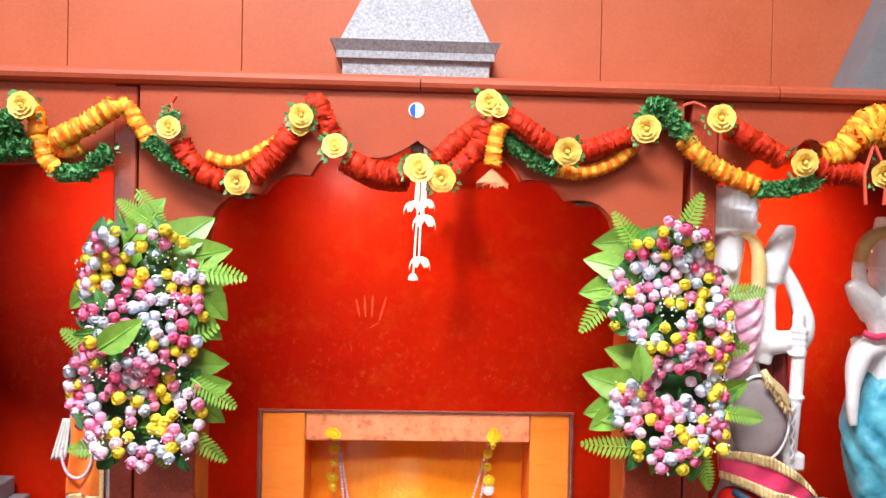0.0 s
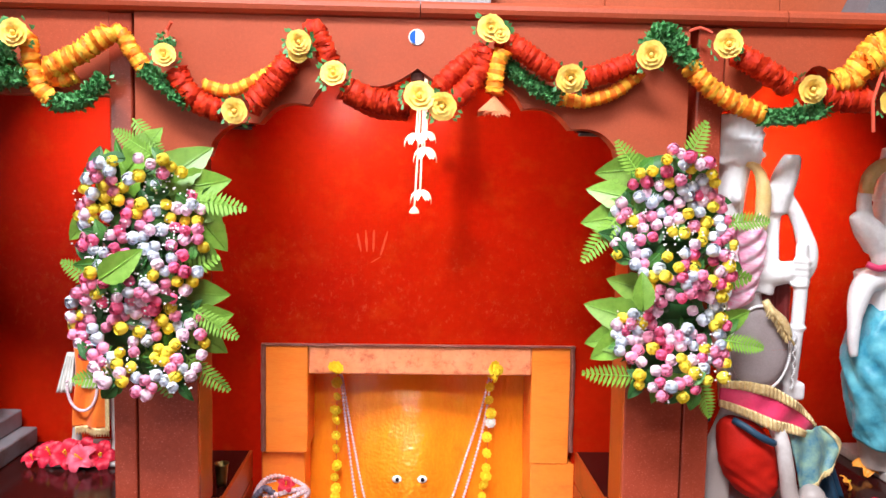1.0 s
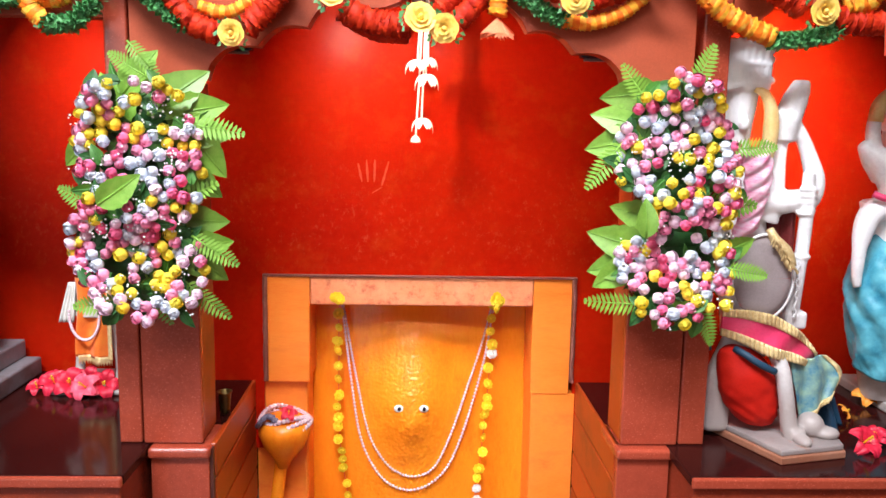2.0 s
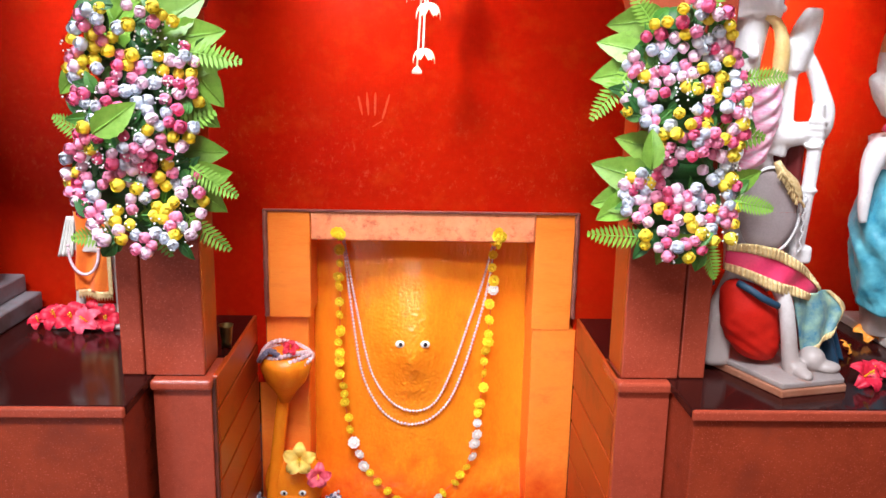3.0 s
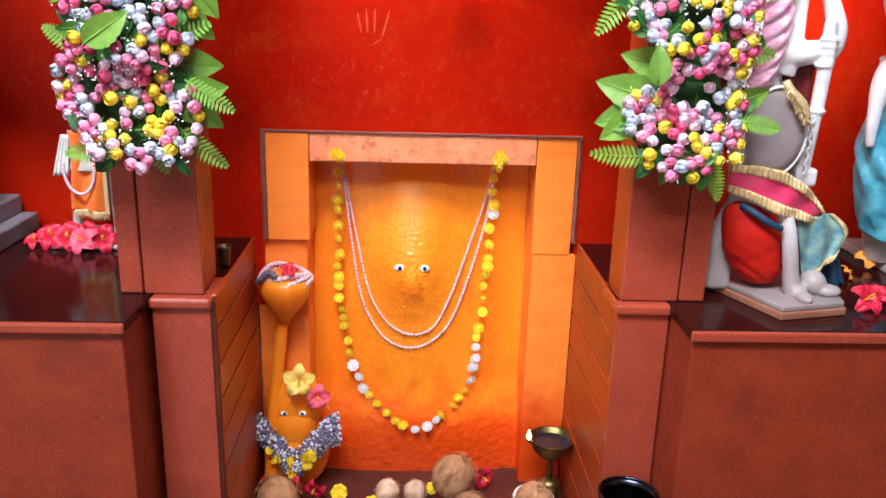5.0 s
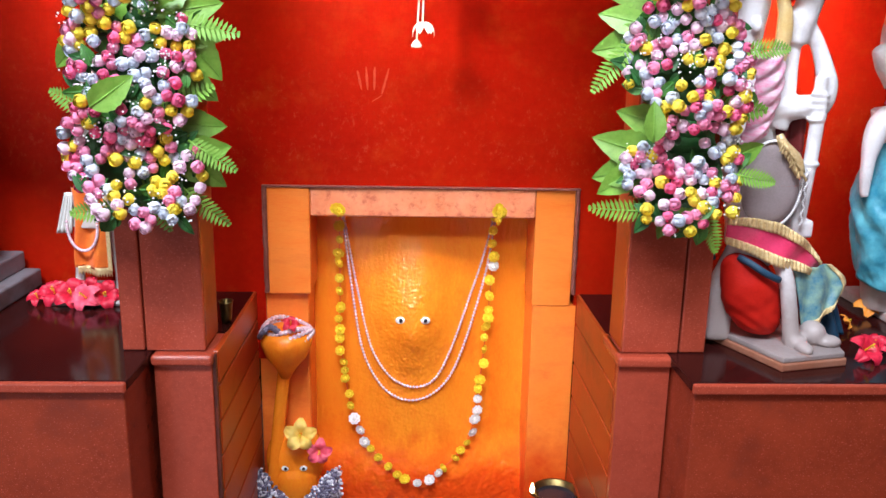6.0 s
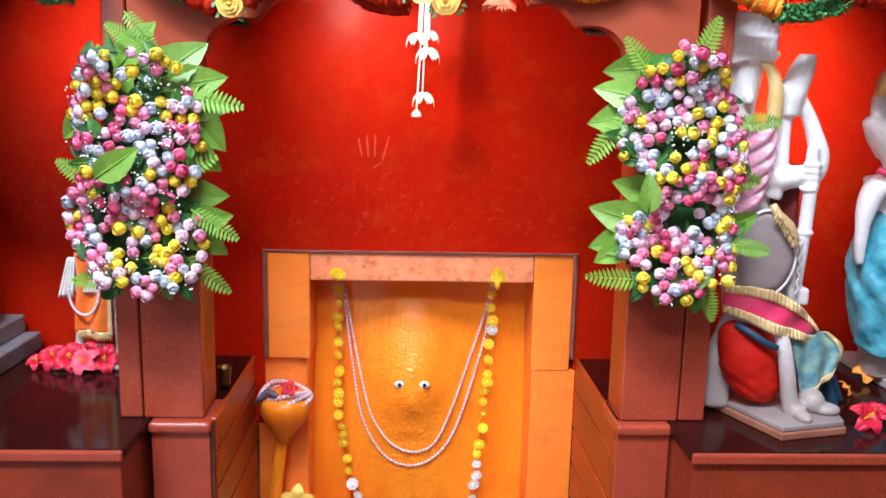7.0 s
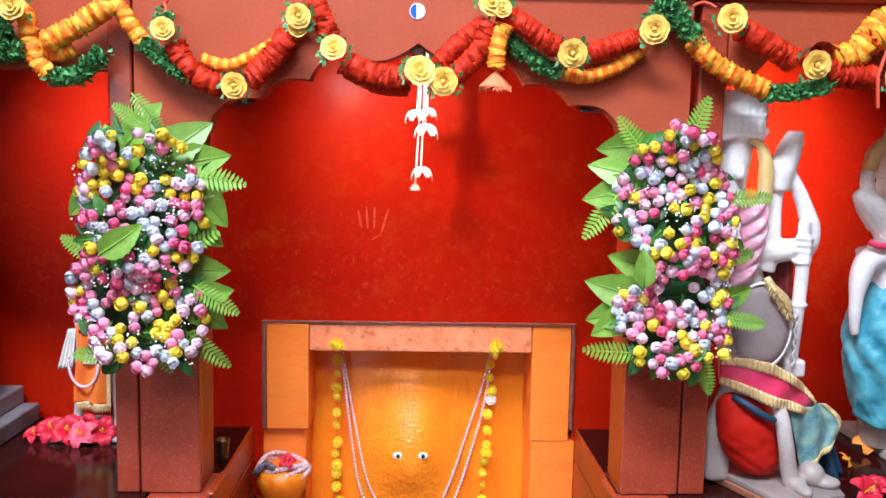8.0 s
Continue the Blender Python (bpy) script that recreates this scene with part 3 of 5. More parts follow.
eye(0.020, 0.723, surface(0.020, 0.723) - 0.004, 0.0165, altar)


def strand(pts, step):
    return smooth_path([(x, 0, z) for x, z in pts], step)


# ---- garlands and beads hung on the altar ----
def petal_ring(bm, n, r0, r1, lift, width, c=(0, 0, 0), turn=0.0, droop=0.0):
    """A ring of petals that faces -y."""
    for k in range(n):
        a = turn + 2 * math.pi * k / n
        d, s = Vector((math.cos(a), 0, math.sin(a))), Vector((-math.sin(a), 0, math.cos(a)))
        rows = []
        for t, w, l in ((0, 0.35, 0), (0.45, 1.0, 0.6), (0.8, 0.85, 0.9), (1.0, 0.35, 0.8 - droop)):
            q = Vector(c) + d * (r0 + (r1 - r0) * t) + Vector((0, -lift * l, 0))
            rows.append([bm.verts.new(q + s * width * w * e + Vector((0, -abs(e) * lift * 0.25, 0))) for e in (-1, 0, 1)])
        for p, q in zip(rows, rows[1:]):
            for i in range(2):
                bm.faces.new((p[i], p[i + 1], q[i + 1], q[i]))
    return bm


def blossom_mesh(name, r, mat, rings=3, n=8, lift=0.5, wide=3.2, core=0.5):
    bm = bmesh.new()
    for i in range(rings):
        f = 1 - 0.28 * i
        petal_ring(bm, max(5, n - i), 0.12 * r, r * f, r * (0.25 + lift * 0.35 * i), r * f * wide / n, turn=0.4 * i)
    ball(bm, (0, -r * 0.15, 0), (r * core, r * 0.55, r * core), 8)
    bmesh.ops.recalc_face_normals(bm, faces=bm.faces)
    me = bpy.data.meshes.new(name)
    bm.to_mesh(me)
    bm.free()
    me.materials.append(M[mat])
    return me


def place(name, me, at, parent, spin=0.0, tilt=(0, 0), size=1.0, label=""):
    ob = mesh_part(name, me, None, parent, label, True)
    ob.matrix_basis = pose(*at, math.degrees(tilt[0]), spin, math.degrees(tilt[1])) @ Matrix.Diagonal((size, size, size, 1))
    return ob


rnd = random.Random(5)
yellow_me = blossom_mesh("marigold", 0.022, "marigold", 3, 8)
white_me = blossom_mesh("white_flower", 0.023, "white_bloom", 3, 8)
flower_string = thing("flower_garland", "long string of yellow marigolds and white blossoms", "garland", at=(-0.348, 3.09, 1.21))
line = strand([(-0.340, 1.235), (-0.352, 1.12), (-0.352, 0.928), (-0.349, 0.565), (-0.297, 0.239), (-0.195, 0.066), (-0.026, -0.048), (0.078, -0.014),
               (0.218, 0.114), (0.264, 0.324), (0.306, 0.831), (0.312, 1.05), (0.317, 1.235)], 0.012)


def front(q, gap):
    return min(surface(q.x, q.z) if q.z < 1.186 else 3.09, 3.25) - gap


path = [Vector((q.x, front(q, 0.018), q.z)) for q in line]
part("thread", tube(bmesh.new(), path, 0.0015, 5), "red_thread", flower_string)
gone, nxt = 0.0, 0.0
for a, b in zip(path, path[1:]):
    gone += (b - a).length
    if gone < nxt:
        continue
    z, x = b.z, b.x
    nxt = gone + rnd.choice((0.030, 0.036, 0.044, 0.056, 0.064))
    pale = (x < -0.2 and 0.10 < z < 0.27) or (x > 0.2 and 0.14 < z < 0.36) or (-0.06 < x < 0.09 and z < 0.0) or rnd.random() < 0.05
    place("blossom", white_me if pale else yellow_me, b + Vector((rnd.uniform(-0.006, 0.006), -0.008, 0)), flower_string, rnd.uniform(0, 360),
          (rnd.uniform(-0.5, 0.5), rnd.uniform(-0.5, 0.5)), rnd.uniform(0.85, 1.2))
for x in (-0.335, -0.352, 0.310, 0.326):
    place("blossom", yellow_me, (x, 3.065, 1.235 - 3 * abs(x + 0.01) % 0.03), flower_string, x * 900, (0.2, 0.3), 1.1)


def beads(name, label, pts, r, gap, mat, group="bead necklaces"):
    t = thing(name, label, "necklace", group, at=(pts[0][0], 3.1, pts[0][1]))
    ln = strand(pts, 0.004)
    q = [Vector((p.x, front(p, 0.010), p.z)) for p in ln]
    bm = bmesh.new()
    last = q[0]
    for p in q:
        if (p - last).length >= gap:
            ball(bm, p, (r, r, r), 6)
            last = p
    part("bead_strand", bm, mat, t, "", True)
    part("thread", tube(bmesh.new(), q[::3], r * 0.3, 4), "string", t)


beads("bead_necklace", "long necklace of pink and white beads", [(-0.338, 1.17), (-0.335, 1.126), (-0.300, 0.826), (-0.258, 0.565), (-0.188, 0.417), (-0.107, 0.349), (-0.018, 0.335),
      (0.070, 0.372), (0.145, 0.459), (0.216, 0.647), (0.283, 0.907), (0.315, 1.121), (0.320, 1.16)], 0.0068, 0.0135, "bead")
beads("bead_necklace", "shorter necklace of pink and white beads", [(-0.332, 1.17), (-0.328, 1.126), (-0.290, 0.902), (-0.243, 0.671), (-0.200, 0.539), (-0.12, 0.435), (-0.019, 0.399),
      (0.069, 0.437), (0.135, 0.567), (0.200, 0.752), (0.264, 0.958), (0.304, 1.121), (0.310, 1.16)], 0.0064, 0.0125, "bead")

# ---- things in the niche ----
mace = thing("mace", "orange painted ceremonial mace leaning in the corner", "mace", at=(-0.627, 3.0, PIT))
shaft = smooth_path([(-0.634, 2.96, -0.20), (-0.627, 2.99, 0.0), (-0.600, 3.02, 0.30), (-0.572, 3.045, 0.56)], 0.03)
part("shaft", tube(bmesh.new(), shaft, [0.030 - 0.004 * i / len(shaft) for i in range(len(shaft))], 14), "orange", mace, "", True)
bm = bmesh.new()
lathe(bm, [(0.022, -0.03), (0.045, 0.02), (0.085, 0.075), (0.104, 0.125), (0.106, 0.155), (0.098, 0.18), (0.07, 0.195), (0.01, 0.205)], n=24,
      m=pose(-0.564, 3.02, 0.54, 6, 3, 0))
part("head", bm, "orange", mace, "", True)
crown = thing("bead_string", "grey and pink bead strings round the mace head", "beads", at=(-0.556, 3.0, 0.72))
bm = bmesh.new()
for row in range(3):
    for k in range(34):
        a = 2 * math.pi * k / 34
        r = 0.106 - 0.006 * row
        ball(bm, (-0.556 + r * math.cos(a), 3.025 + r * math.sin(a), 0.695 + row * 0.019 + 0.014 * math.cos(a * 2 + row)), 0.0115, 6)
part("bead_strand", bm, "bead", crown, "", True)
bm = bmesh.new()
for k in range(26):
    ball(bm, (-0.655 + 0.0042 * k, 2.93 + 0.02 * rnd.random(), 0.715 + 0.045 * math.sin(k * 0.14)), 0.0125, 6)
part("bead_strand", bm, "grey_bead", crown, "", True)


def hibiscus(name, label, mat, at, r, facing=(0, 0), group="hibiscus flowers", core="marigold"):
    t = thing(name, label, "flower", group, at=at)
    m = pose(*at, facing[0], facing[1], 0)
    h = rnd.random() * 6
    for k in range(5):
        a = h + 2 * math.pi * k / 5
        bm = bmesh.new()

        def f(u, v):
            w = (v - 0.5) * 1.5 * (math.sin(math.pi * min(1, 0.12 + u * 0.80)) ** 0.8)
            rr = r * (0.08 + 0.95 * u)
            q = Vector((rr * math.cos(a) - w * r * 0.56 * math.sin(a), -r * (0.60 * math.sin(u * 2.2) - 0.45 * u * u) - r * u * (0.10 * math.sin(v * 13 + 2 * k) + 0.12 * (k % 2)), rr * math.sin(a) + w * r * 0.56 * math.cos(a)))
            return m @ q
        sheet(bm, f, 6, 6)
        part("petal", bm, mat, t, "", True)
    bm = bmesh.new()
    tube(bm, [m @ Vector((0, -r * 0.2 * i, r * 0.02 * i)) for i in range(5)], 0.05 * r, 6)
    for k in range(8):
        ball(bm, m @ Vector((0.09 * r * math.cos(k * 2.4), -r * (0.5 + 0.04 * k), 0.09 * r * math.sin(k * 2.4))), 0.035 * r, 5)
    part("stamen", bm, core, t)
    return t


hibiscus("hibiscus_flower", "small red hibiscus on top of the mace", "hib_red", (-0.530, 2.955, 0.765), 0.036, (-50, 10))

bm = bmesh.new()
ball(bm, (-0.538, 3.06, 0.120), (0.128, 0.092, 0.150), 24)
ball(bm, (-0.538, 3.03, 0.03), (0.100, 0.080, 0.110), 20)
ball(bm, (-0.54, 3.08, -0.12), (0.15, 0.10, 0.19), 20)
ball(bm, (-0.536, 2.988, 0.04), (0.012, 0.012, 0.06), 10)
ball(bm, (-0.537, 3.0, -0.06), (0.05, 0.05, 0.07), 12)
for s in (-1, 1):
    ball(bm, (-0.534 + s * 0.040, 2.992, 0.118), (0.028, 0.012, 0.014), 10)
idol = part("small_deity", bm, "orange", None, "", True)
rm = idol.modifiers.new("join", "REMESH")
rm.mode, rm.voxel_size, rm.use_smooth_shade = "VOXEL", 0.006, True
tagged(idol, "small orange painted deity bust with enamel eyes", "statue")
for x in (-0.571, -0.495):
    t = thing("enamel_eye", "white enamel eye stuck on the small bust", "eye", "eyes of the small bust", at=(x, 2.972, 0.112))
    eye(x, 0.112, 2.974, 0.013, t)

shawl = thing("bead_shawl", "heaped grey and violet beads round the small bust", "beads", at=(-0.53, 3.0, PIT))
strands = [bmesh.new(), bmesh.new()]
for k in range(1150):
    u = rnd.uniform(-1, 1)
    v = rnd.random()
    x = -0.528 + 0.195 * u
    zt = -0.050 + 0.145 * min(1.0, abs(u) * 1.4) ** 1.1
    z = zt - 0.150 * v + rnd.uniform(-0.006, 0.006)
    y = 2.950 + 0.07 * u * u - 0.03 * math.sin(v * 3) + rnd.uniform(-0.006, 0.006)
    bmesh.ops.create_icosphere(strands[rnd.random() < 0.42], subdivisions=1, radius=rnd.uniform(0.0062, 0.0088), matrix=Matrix.Translation((x, y, z)))
part("bead_strand", strands[0], "grey_bead", shawl, "", True)
part("bead_strand", strands[1], "pale_bead", shawl, "", True)
bm = bmesh.new()
sheet(bm, lambda u, v: (-0.528 + 0.36 * (u - 0.5), 2.985 + 0.28 * (u - 0.5) ** 2 + 0.03 * v, -0.165 + 0.22 * abs(u - 0.5) ** 1.15 + 0.12 * v), 20, 8)
part("backing", bm, "grey_bead", shawl)
for k in range(34):
    s = rnd.choice((-1, -0.2, 1, 1, 1))
    u = s * rnd.uniform(0.2, 0.45) if s > -0.9 else -rnd.uniform(0.3, 0.75)
    place("petal", yellow_me, (-0.528 + 0.19 * u, 2.915 + 0.06 * u * u, -0.115 + 0.13 * abs(u) + rnd.uniform(-0.045, 0.03)), shawl, rnd.uniform(0, 360), (rnd.uniform(-0.8, 0.8), 0.3), rnd.uniform(0.6, 0.9))

hibiscus("hibiscus_flower", "pale yellow hibiscus laid on the small bust", "hib_yellow", (-0.500, 2.945, 0.285), 0.068, (-15, 10))
hibiscus("hibiscus_flower", "pink hibiscus tucked beside the yellow one", "hib_pink", (-0.425, 2.955, 0.205), 0.055, (-10, 40))
for x, y, z in ((-0.70, 2.95, -0.21), (-0.51, 2.93, -0.20), (-0.62, 2.94, -0.235), (-0.44, 2.98, -0.25), (0.30, 3.05, -0.24)):
    hibiscus("hibiscus_flower", "red hibiscus lying below the altar", "hib_red", (x, y, z), 0.055, (-30, x * 300))


def coconut_mesh(name, mat, r, seed):
    bm = bmesh.new()
    bmesh.ops.create_icosphere(bm, subdivisions=4, radius=1)
    for v in bm.verts:
        a = math.atan2(v.co.y, v.co.x)
        k = 1 + 0.05 * math.cos(3 * a) + 0.045 * noise.noise(v.co * 3 + Vector((seed, 0, 0))) + 0.02 * noise.noise(Vector((v.co.x * 14, v.co.y * 14, v.co.z * 2 + seed)))
        z = v.co.z * (1.22 if v.co.z > 0 else 1.05)
        v.co = Vector((v.co.x * k, v.co.y * k, z)) * r
    for k in range(110):
        a, t0 = rnd.uniform(0, 6.28), rnd.uniform(-0.9, 0.5)
        ln = []
        for j in range(4):
            t = t0 + 0.16 * j
            w = math.sqrt(max(0.02, 1 - t * t)) * 1.03
            b = a + 0.12 * math.sin(j * 2 + k)
            ln.append(Vector((w * math.cos(b), w * math.sin(b), t * 1.15)) * r * (1 + 0.035 * j * (k % 3)))
        tube(bm, ln, 0.013 * r, 3)
    for k in range(26):
        a = rnd.uniform(0, 6.28)
        q = Vector((0.06 * math.cos(a) * r, 0.06 * math.sin(a) * r, 1.18 * r))
        tube(bm, [q, q + Vector((0.10 * math.cos(a), 0.10 * math.sin(a), 0.16)) * r, q + Vector((0.3 * math.cos(a), 0.3 * math.sin(a), 0.25)) * r], 0.012 * r, 4)
    bmesh.ops.recalc_face_normals(bm, faces=bm.faces)
    me = bpy.data.meshes.new(name)
    bm.to_mesh(me)
    bm.free()
    me.materials.append(M[mat])
    return me


fibre = [coconut_mesh("coconut", "coconut", 0.066, s) for s in (1.0, 7.0)]
shell = coconut_mesh("peeled_coconut", "shell", 0.050, 3.0)
for me, name, lab, at, turn, size in (
        (fibre[0], "coconut", "brown fibrous coconut lying before the altar", (-0.60, 2.165, FLOOR + 0.064), (70, 20, 30), 1.1),
        (fibre[1], "coconut", "brown fibrous coconut lying before the altar", (-0.590, 2.84, -0.215), (60, 40, 10), 1.3),
        (fibre[0], "coconut", "large brown coconut standing before the altar", (0.164, 2.96, -0.190), (20, 15, 40), 1.35),
        (fibre[1], "coconut", "brown fibrous coconut lying before the altar", (0.225, 2.78, -0.225), (80, 30, 60), 1.05),
        (fibre[0], "coconut", "coconut tied round with a white thread", (0.50, 2.80, -0.205), (20, 10, 0), 1.2),
        (shell, "peeled_coconut", "pale peeled coconut lying before the altar", (-0.125, 2.93, -0.240), (30, 20, 0), 1.0),
        (shell, "peeled_coconut", "pale peeled coconut lying before the altar", (-0.002, 2.93, -0.243), (10, -20, 60), 0.95)):
    ob = mesh_part(name, me, None, None, "", True)
    ob.matrix_basis = pose(*at, *turn) @ Matrix.Diagonal((size, size, size, 1))
    tagged(ob, lab, "coconut", "coconuts before the altar")
t = thing("thread_band", "white cotton thread wound round a coconut", "thread", at=(0.50, 2.80, -0.2))
bm = bmesh.new()
tube(bm, [(0.50 + 0.083 * math.cos(a * 0.3), 2.80 + 0.083 * math.sin(a * 0.3), -0.185 + 0.012 * math.sin(a * 0.3)) for a in range(22)], 0.007, 6)
part("thread", bm, "string", t, "", True)
for x, y, z, s in ((-0.19, 2.84, -0.255, 2.0), (-0.34, 2.95, -0.262, 1.7), (0.07, 2.99, -0.265, 1.3)):
    t = thing("marigold", "single yellow marigold head on the floor", "flower", "loose marigolds", at=(x, y, PIT))
    place("bloom", yellow_me, (x, y, z), t, 20, (-0.7, 0.2), s)
    place("bloom", yellow_me, (x, y + 0.012, z - 0.006), t, 50, (0.3, 0.2), s * 1.05)

lamp = thing("oil_lamp", "tarnished brass oil lamp with a small flame", "lamp", at=(0.583, 2.9, PIT))
c = (0.580, 2.90, 0)
part("base", lathe(bmesh.new(), [(0.065, PIT), (0.066, PIT + 0.012), (0.050, PIT + 0.03), (0.048, -0.20), (0.052, -0.175), (0.035, -0.155), (0.016, -0.145)], c, 24), "brass", lamp, "", True)
part("stem", lathe(bmesh.new(), [(0.014, -0.146), (0.010, -0.12), (0.016, -0.105), (0.010, -0.09), (0.013, -0.06), (0.02, -0.045)], c, 16), "brass", lamp, "", True)
part("bowl", lathe(bmesh.new(), [(0.02, -0.047), (0.055, -0.030), (0.082, 0.0), (0.096, 0.045), (0.098, 0.05), (0.092, 0.048), (0.078, 0.006), (0.05, -0.02), (0.003, -0.024)], c, 28), "brass", lamp, "", True)
part("spout", tube(bmesh.new(), [(0.50, 2.89, 0.035), (0.485, 2.888, 0.040), (0.472, 2.886, 0.044)], [0.016, 0.012, 0.006], 10), "brass", lamp, "", True)
part("oil", lathe(bmesh.new(), [(0.001, 0.020), (0.084, 0.020), (0.084, 0.024), (0.001, 0.024)], c, 24), "black", lamp)
fl = part("flame", lathe(bmesh.new(), [(0.002, 0.040), (0.010, 0.052), (0.011, 0.062), (0.007, 0.078), (0.001, 0.092)], (0.478, 2.886, 0), 12), "flame", lamp, "small bright flame", True)

pot = thing("steel_pot", "dark steel pot standing before the pier", "pot", at=(0.71, 2.185, FLOOR))
part("body", lathe(bmesh.new(), [(0.07, FLOOR), (0.088, FLOOR + 0.006), (0.098, FLOOR + 0.05), (0.099, 0.225), (0.094, 0.240), (0.095, 0.246), (0.090, 0.246), (0.086, 0.225), (0.084, FLOOR + 0.02), (0.002, FLOOR + 0.016)], (0.71, 2.185, 0), 36), "steel", pot, "", True)
rim = [(0.71 + 0.098 * math.cos(2 * math.pi * k / 36), 2.185 + 0.098 * math.sin(2 * math.pi * k / 36), 0.250) for k in range(37)]
part("rim", tube(bmesh.new(), rim, 0.0055, 8), "steel", pot, "rolled rim", True)
cup = thing("steel_tumbler", "small shiny steel tumbler on the floor", "cup", at=(0.545, 2.17, FLOOR))
part("body", lathe(bmesh.new(), [(0.026, FLOOR), (0.030, FLOOR + 0.05), (0.036, 0.200), (0.038, 0.203), (0.035, 0.204), (0.028, FLOOR + 0.02), (0.002, FLOOR + 0.016)], (0.552, 2.17, 0), 24), "bright_steel", cup, "", True)
brass_cup = thing("brass_cup", "small brass cup behind the column", "cup", at=(-0.735, 2.72, TOP))
part("body", lathe(bmesh.new(), [(0.018, TOP), (0.020, TOP + 0.03), (0.024, TOP + 0.075), (0.028, TOP + 0.085), (0.024, TOP + 0.083), (0.016, TOP + 0.01), (0.001, TOP + 0.01)], (-0.725, 2.70, 0), 18), "brass", brass_cup, "", True)

# ---- the hanging white strand ----
hang = thing("hanging_strand", "white artificial flower strand hanging under the arch", "decoration", at=(0.0, 2.89, 2.70))
HY = 2.89
for x0, x1, z1 in ((-0.012, -0.028, 2.163), (0.004, -0.031, 1.885), (0.010, 0.012, 2.15), (0.008, -0.010, 1.94), (0.004, 0.004, 2.10)):
    part("thread", tube(bmesh.new(), [(x0, HY, 2.699), ((x0 + 2 * x1) / 3, HY, (2.36 + z1) / 2), (x1, HY, z1)], 0.0035, 6), "string", hang)
for x, z, r in ((-0.030, 2.150, 0.036), (0.016, 2.158, 0.030), (0.010, 2.098, 0.040), (-0.004, 1.935, 0.036)):
    bm = bmesh.new()
    for k in range(6):
        a = 2 * math.pi * k / 6
        sheet(bm, lambda u, v: (x + r * math.cos(a + (v - 0.5) * 1.2 * (1 - 0.75 * u ** 3)) * (0.12 + 0.95 * math.sin(u * 1.7) * (1 + 0.12 * (k % 2))), HY + r * math.sin(a + (v - 0.5) * 1.2 * (1 - 0.75 * u ** 3)) * (0.12 + 0.95 * math.sin(u * 1.7)),
                                z + 0.025 - r * (1.05 + 0.35 * (k % 3 == 0)) * u * u - 0.012 * abs(v - 0.5)), 6, 4)
    part("blossom", bm, "breath", hang, "", True)
bm = bmesh.new()
lathe(bm, [(0.004, 1.895), (0.012, 1.888), (0.019, 1.876), (0.018, 1.868), (0.002, 1.866)], (-0.031, HY, 0), 14)
part("bud", bm, "breath", hang, "", True)
t = thing("hook", "dark metal hook under the middle of the arch", "hook", at=(CX, 2.44, 2.33))
bm = bmesh.new()
box(bm, CX - 0.022, CX + 0.022, 2.42, 2.46, 2.31, 2.345, 0.006)
part("block", bm, "near_black", t)

for s in (-1, 1):
    x = CX + s * 0.640
    t = thing("light_batten", "dark metal light batten behind the arch shoulder", "lamp", "battens behind the arch", at=(x, 2.6, 2.175))
    bm = bmesh.new()
    box(bm, x - 0.085, x + 0.085, 2.580, 2.625, 2.168, 2.205, 0.004)
    part("housing", bm, "black", t)
    bm = bmesh.new()
    box(bm, x - 0.072, x + 0.072, 2.586, 2.619, 2.158, 2.167, 0.003)
    part("cover", bm, "shade_granite", t, "grey plastic cover")
    bm = bmesh.new()
    box(bm, x - 0.010, x + 0.010, 2.476, 2.579, 2.180, 2.200, 0.002)
    part("bracket", bm, "black", t)

smears = thing("paint_smear", "faint orange finger smears on the red wall", "smear", at=(-0.18, 3.1, 1.72))
for x0, x1, z0, z1 in ((-0.246, -0.262, 1.70, 1.775), (-0.222, -0.228, 1.70, 1.79), (-0.196, -0.194, 1.70, 1.79), (-0.166, -0.138, 1.685, 1.785), (-0.205, -0.165, 1.655, 1.68)):
    bm = bmesh.new()
    sheet(bm, lambda u, v: (x0 + (x1 - x0) * v + (u - 0.5) * 0.010 * math.sin(math.pi * (0.15 + 0.7 * v)) * (1 + 0.6 * noise.noise(Vector((x0 * 50, v * 4, 0)))), 3.0985, z0 + (z1 - z0) * v), 3, 6)
    part("streak", bm, "smear", smears)

sticker = thing("sticker", "round blue and white sticker on the beam", "sticker", at=(-0.033, 2.4, 2.448))
part("disc", lathe(bmesh.new(), [(0.0255, 0), (0.0255, 0.003), (0.024, 0.004), (0.001, 0.004)], n=28, m=pose(-0.033, 2.3995, 2.448, 90, 0, 0)), "eye_white", sticker)
bm = bmesh.new()
prism(bm, [(-0.033 + 0.022 * math.cos(a), 2.448 + 0.022 * math.sin(a)) for a in [math.pi * (0.55 + 0.09 * k) for k in range(11)]], 2.3940, 2.3952)
part("crescent", bm, "blue", sticker, "blue half-moon print")

for (x, y, z), _, _, _ in BULBS:
    t = thing("bulb_holder", "white bulb on a black holder behind the beam", "lamp", "bulbs behind the beam", at=(x, y, z + 0.09))
    part("bulb", lathe(bmesh.new(), [(0.004, 0.010), (0.016, 0.014), (0.026, 0.030), (0.026, 0.046), (0.014, 0.066), (0.013, 0.074)], (x, y, z), 16), "bulb", t, "lit white bulb", True)
    part("socket", lathe(bmesh.new(), [(0.015, 0.074), (0.019, 0.076), (0.019, 0.105), (0.012, 0.110)], (x, y, z), 14), "black", t, "", True)
    bm = bmesh.new()
    box(bm, x - 0.012, x + 0.012, 2.47, y, z + 0.085, z + 0.10, 0.003)
    part("bracket", bm, "black", t)

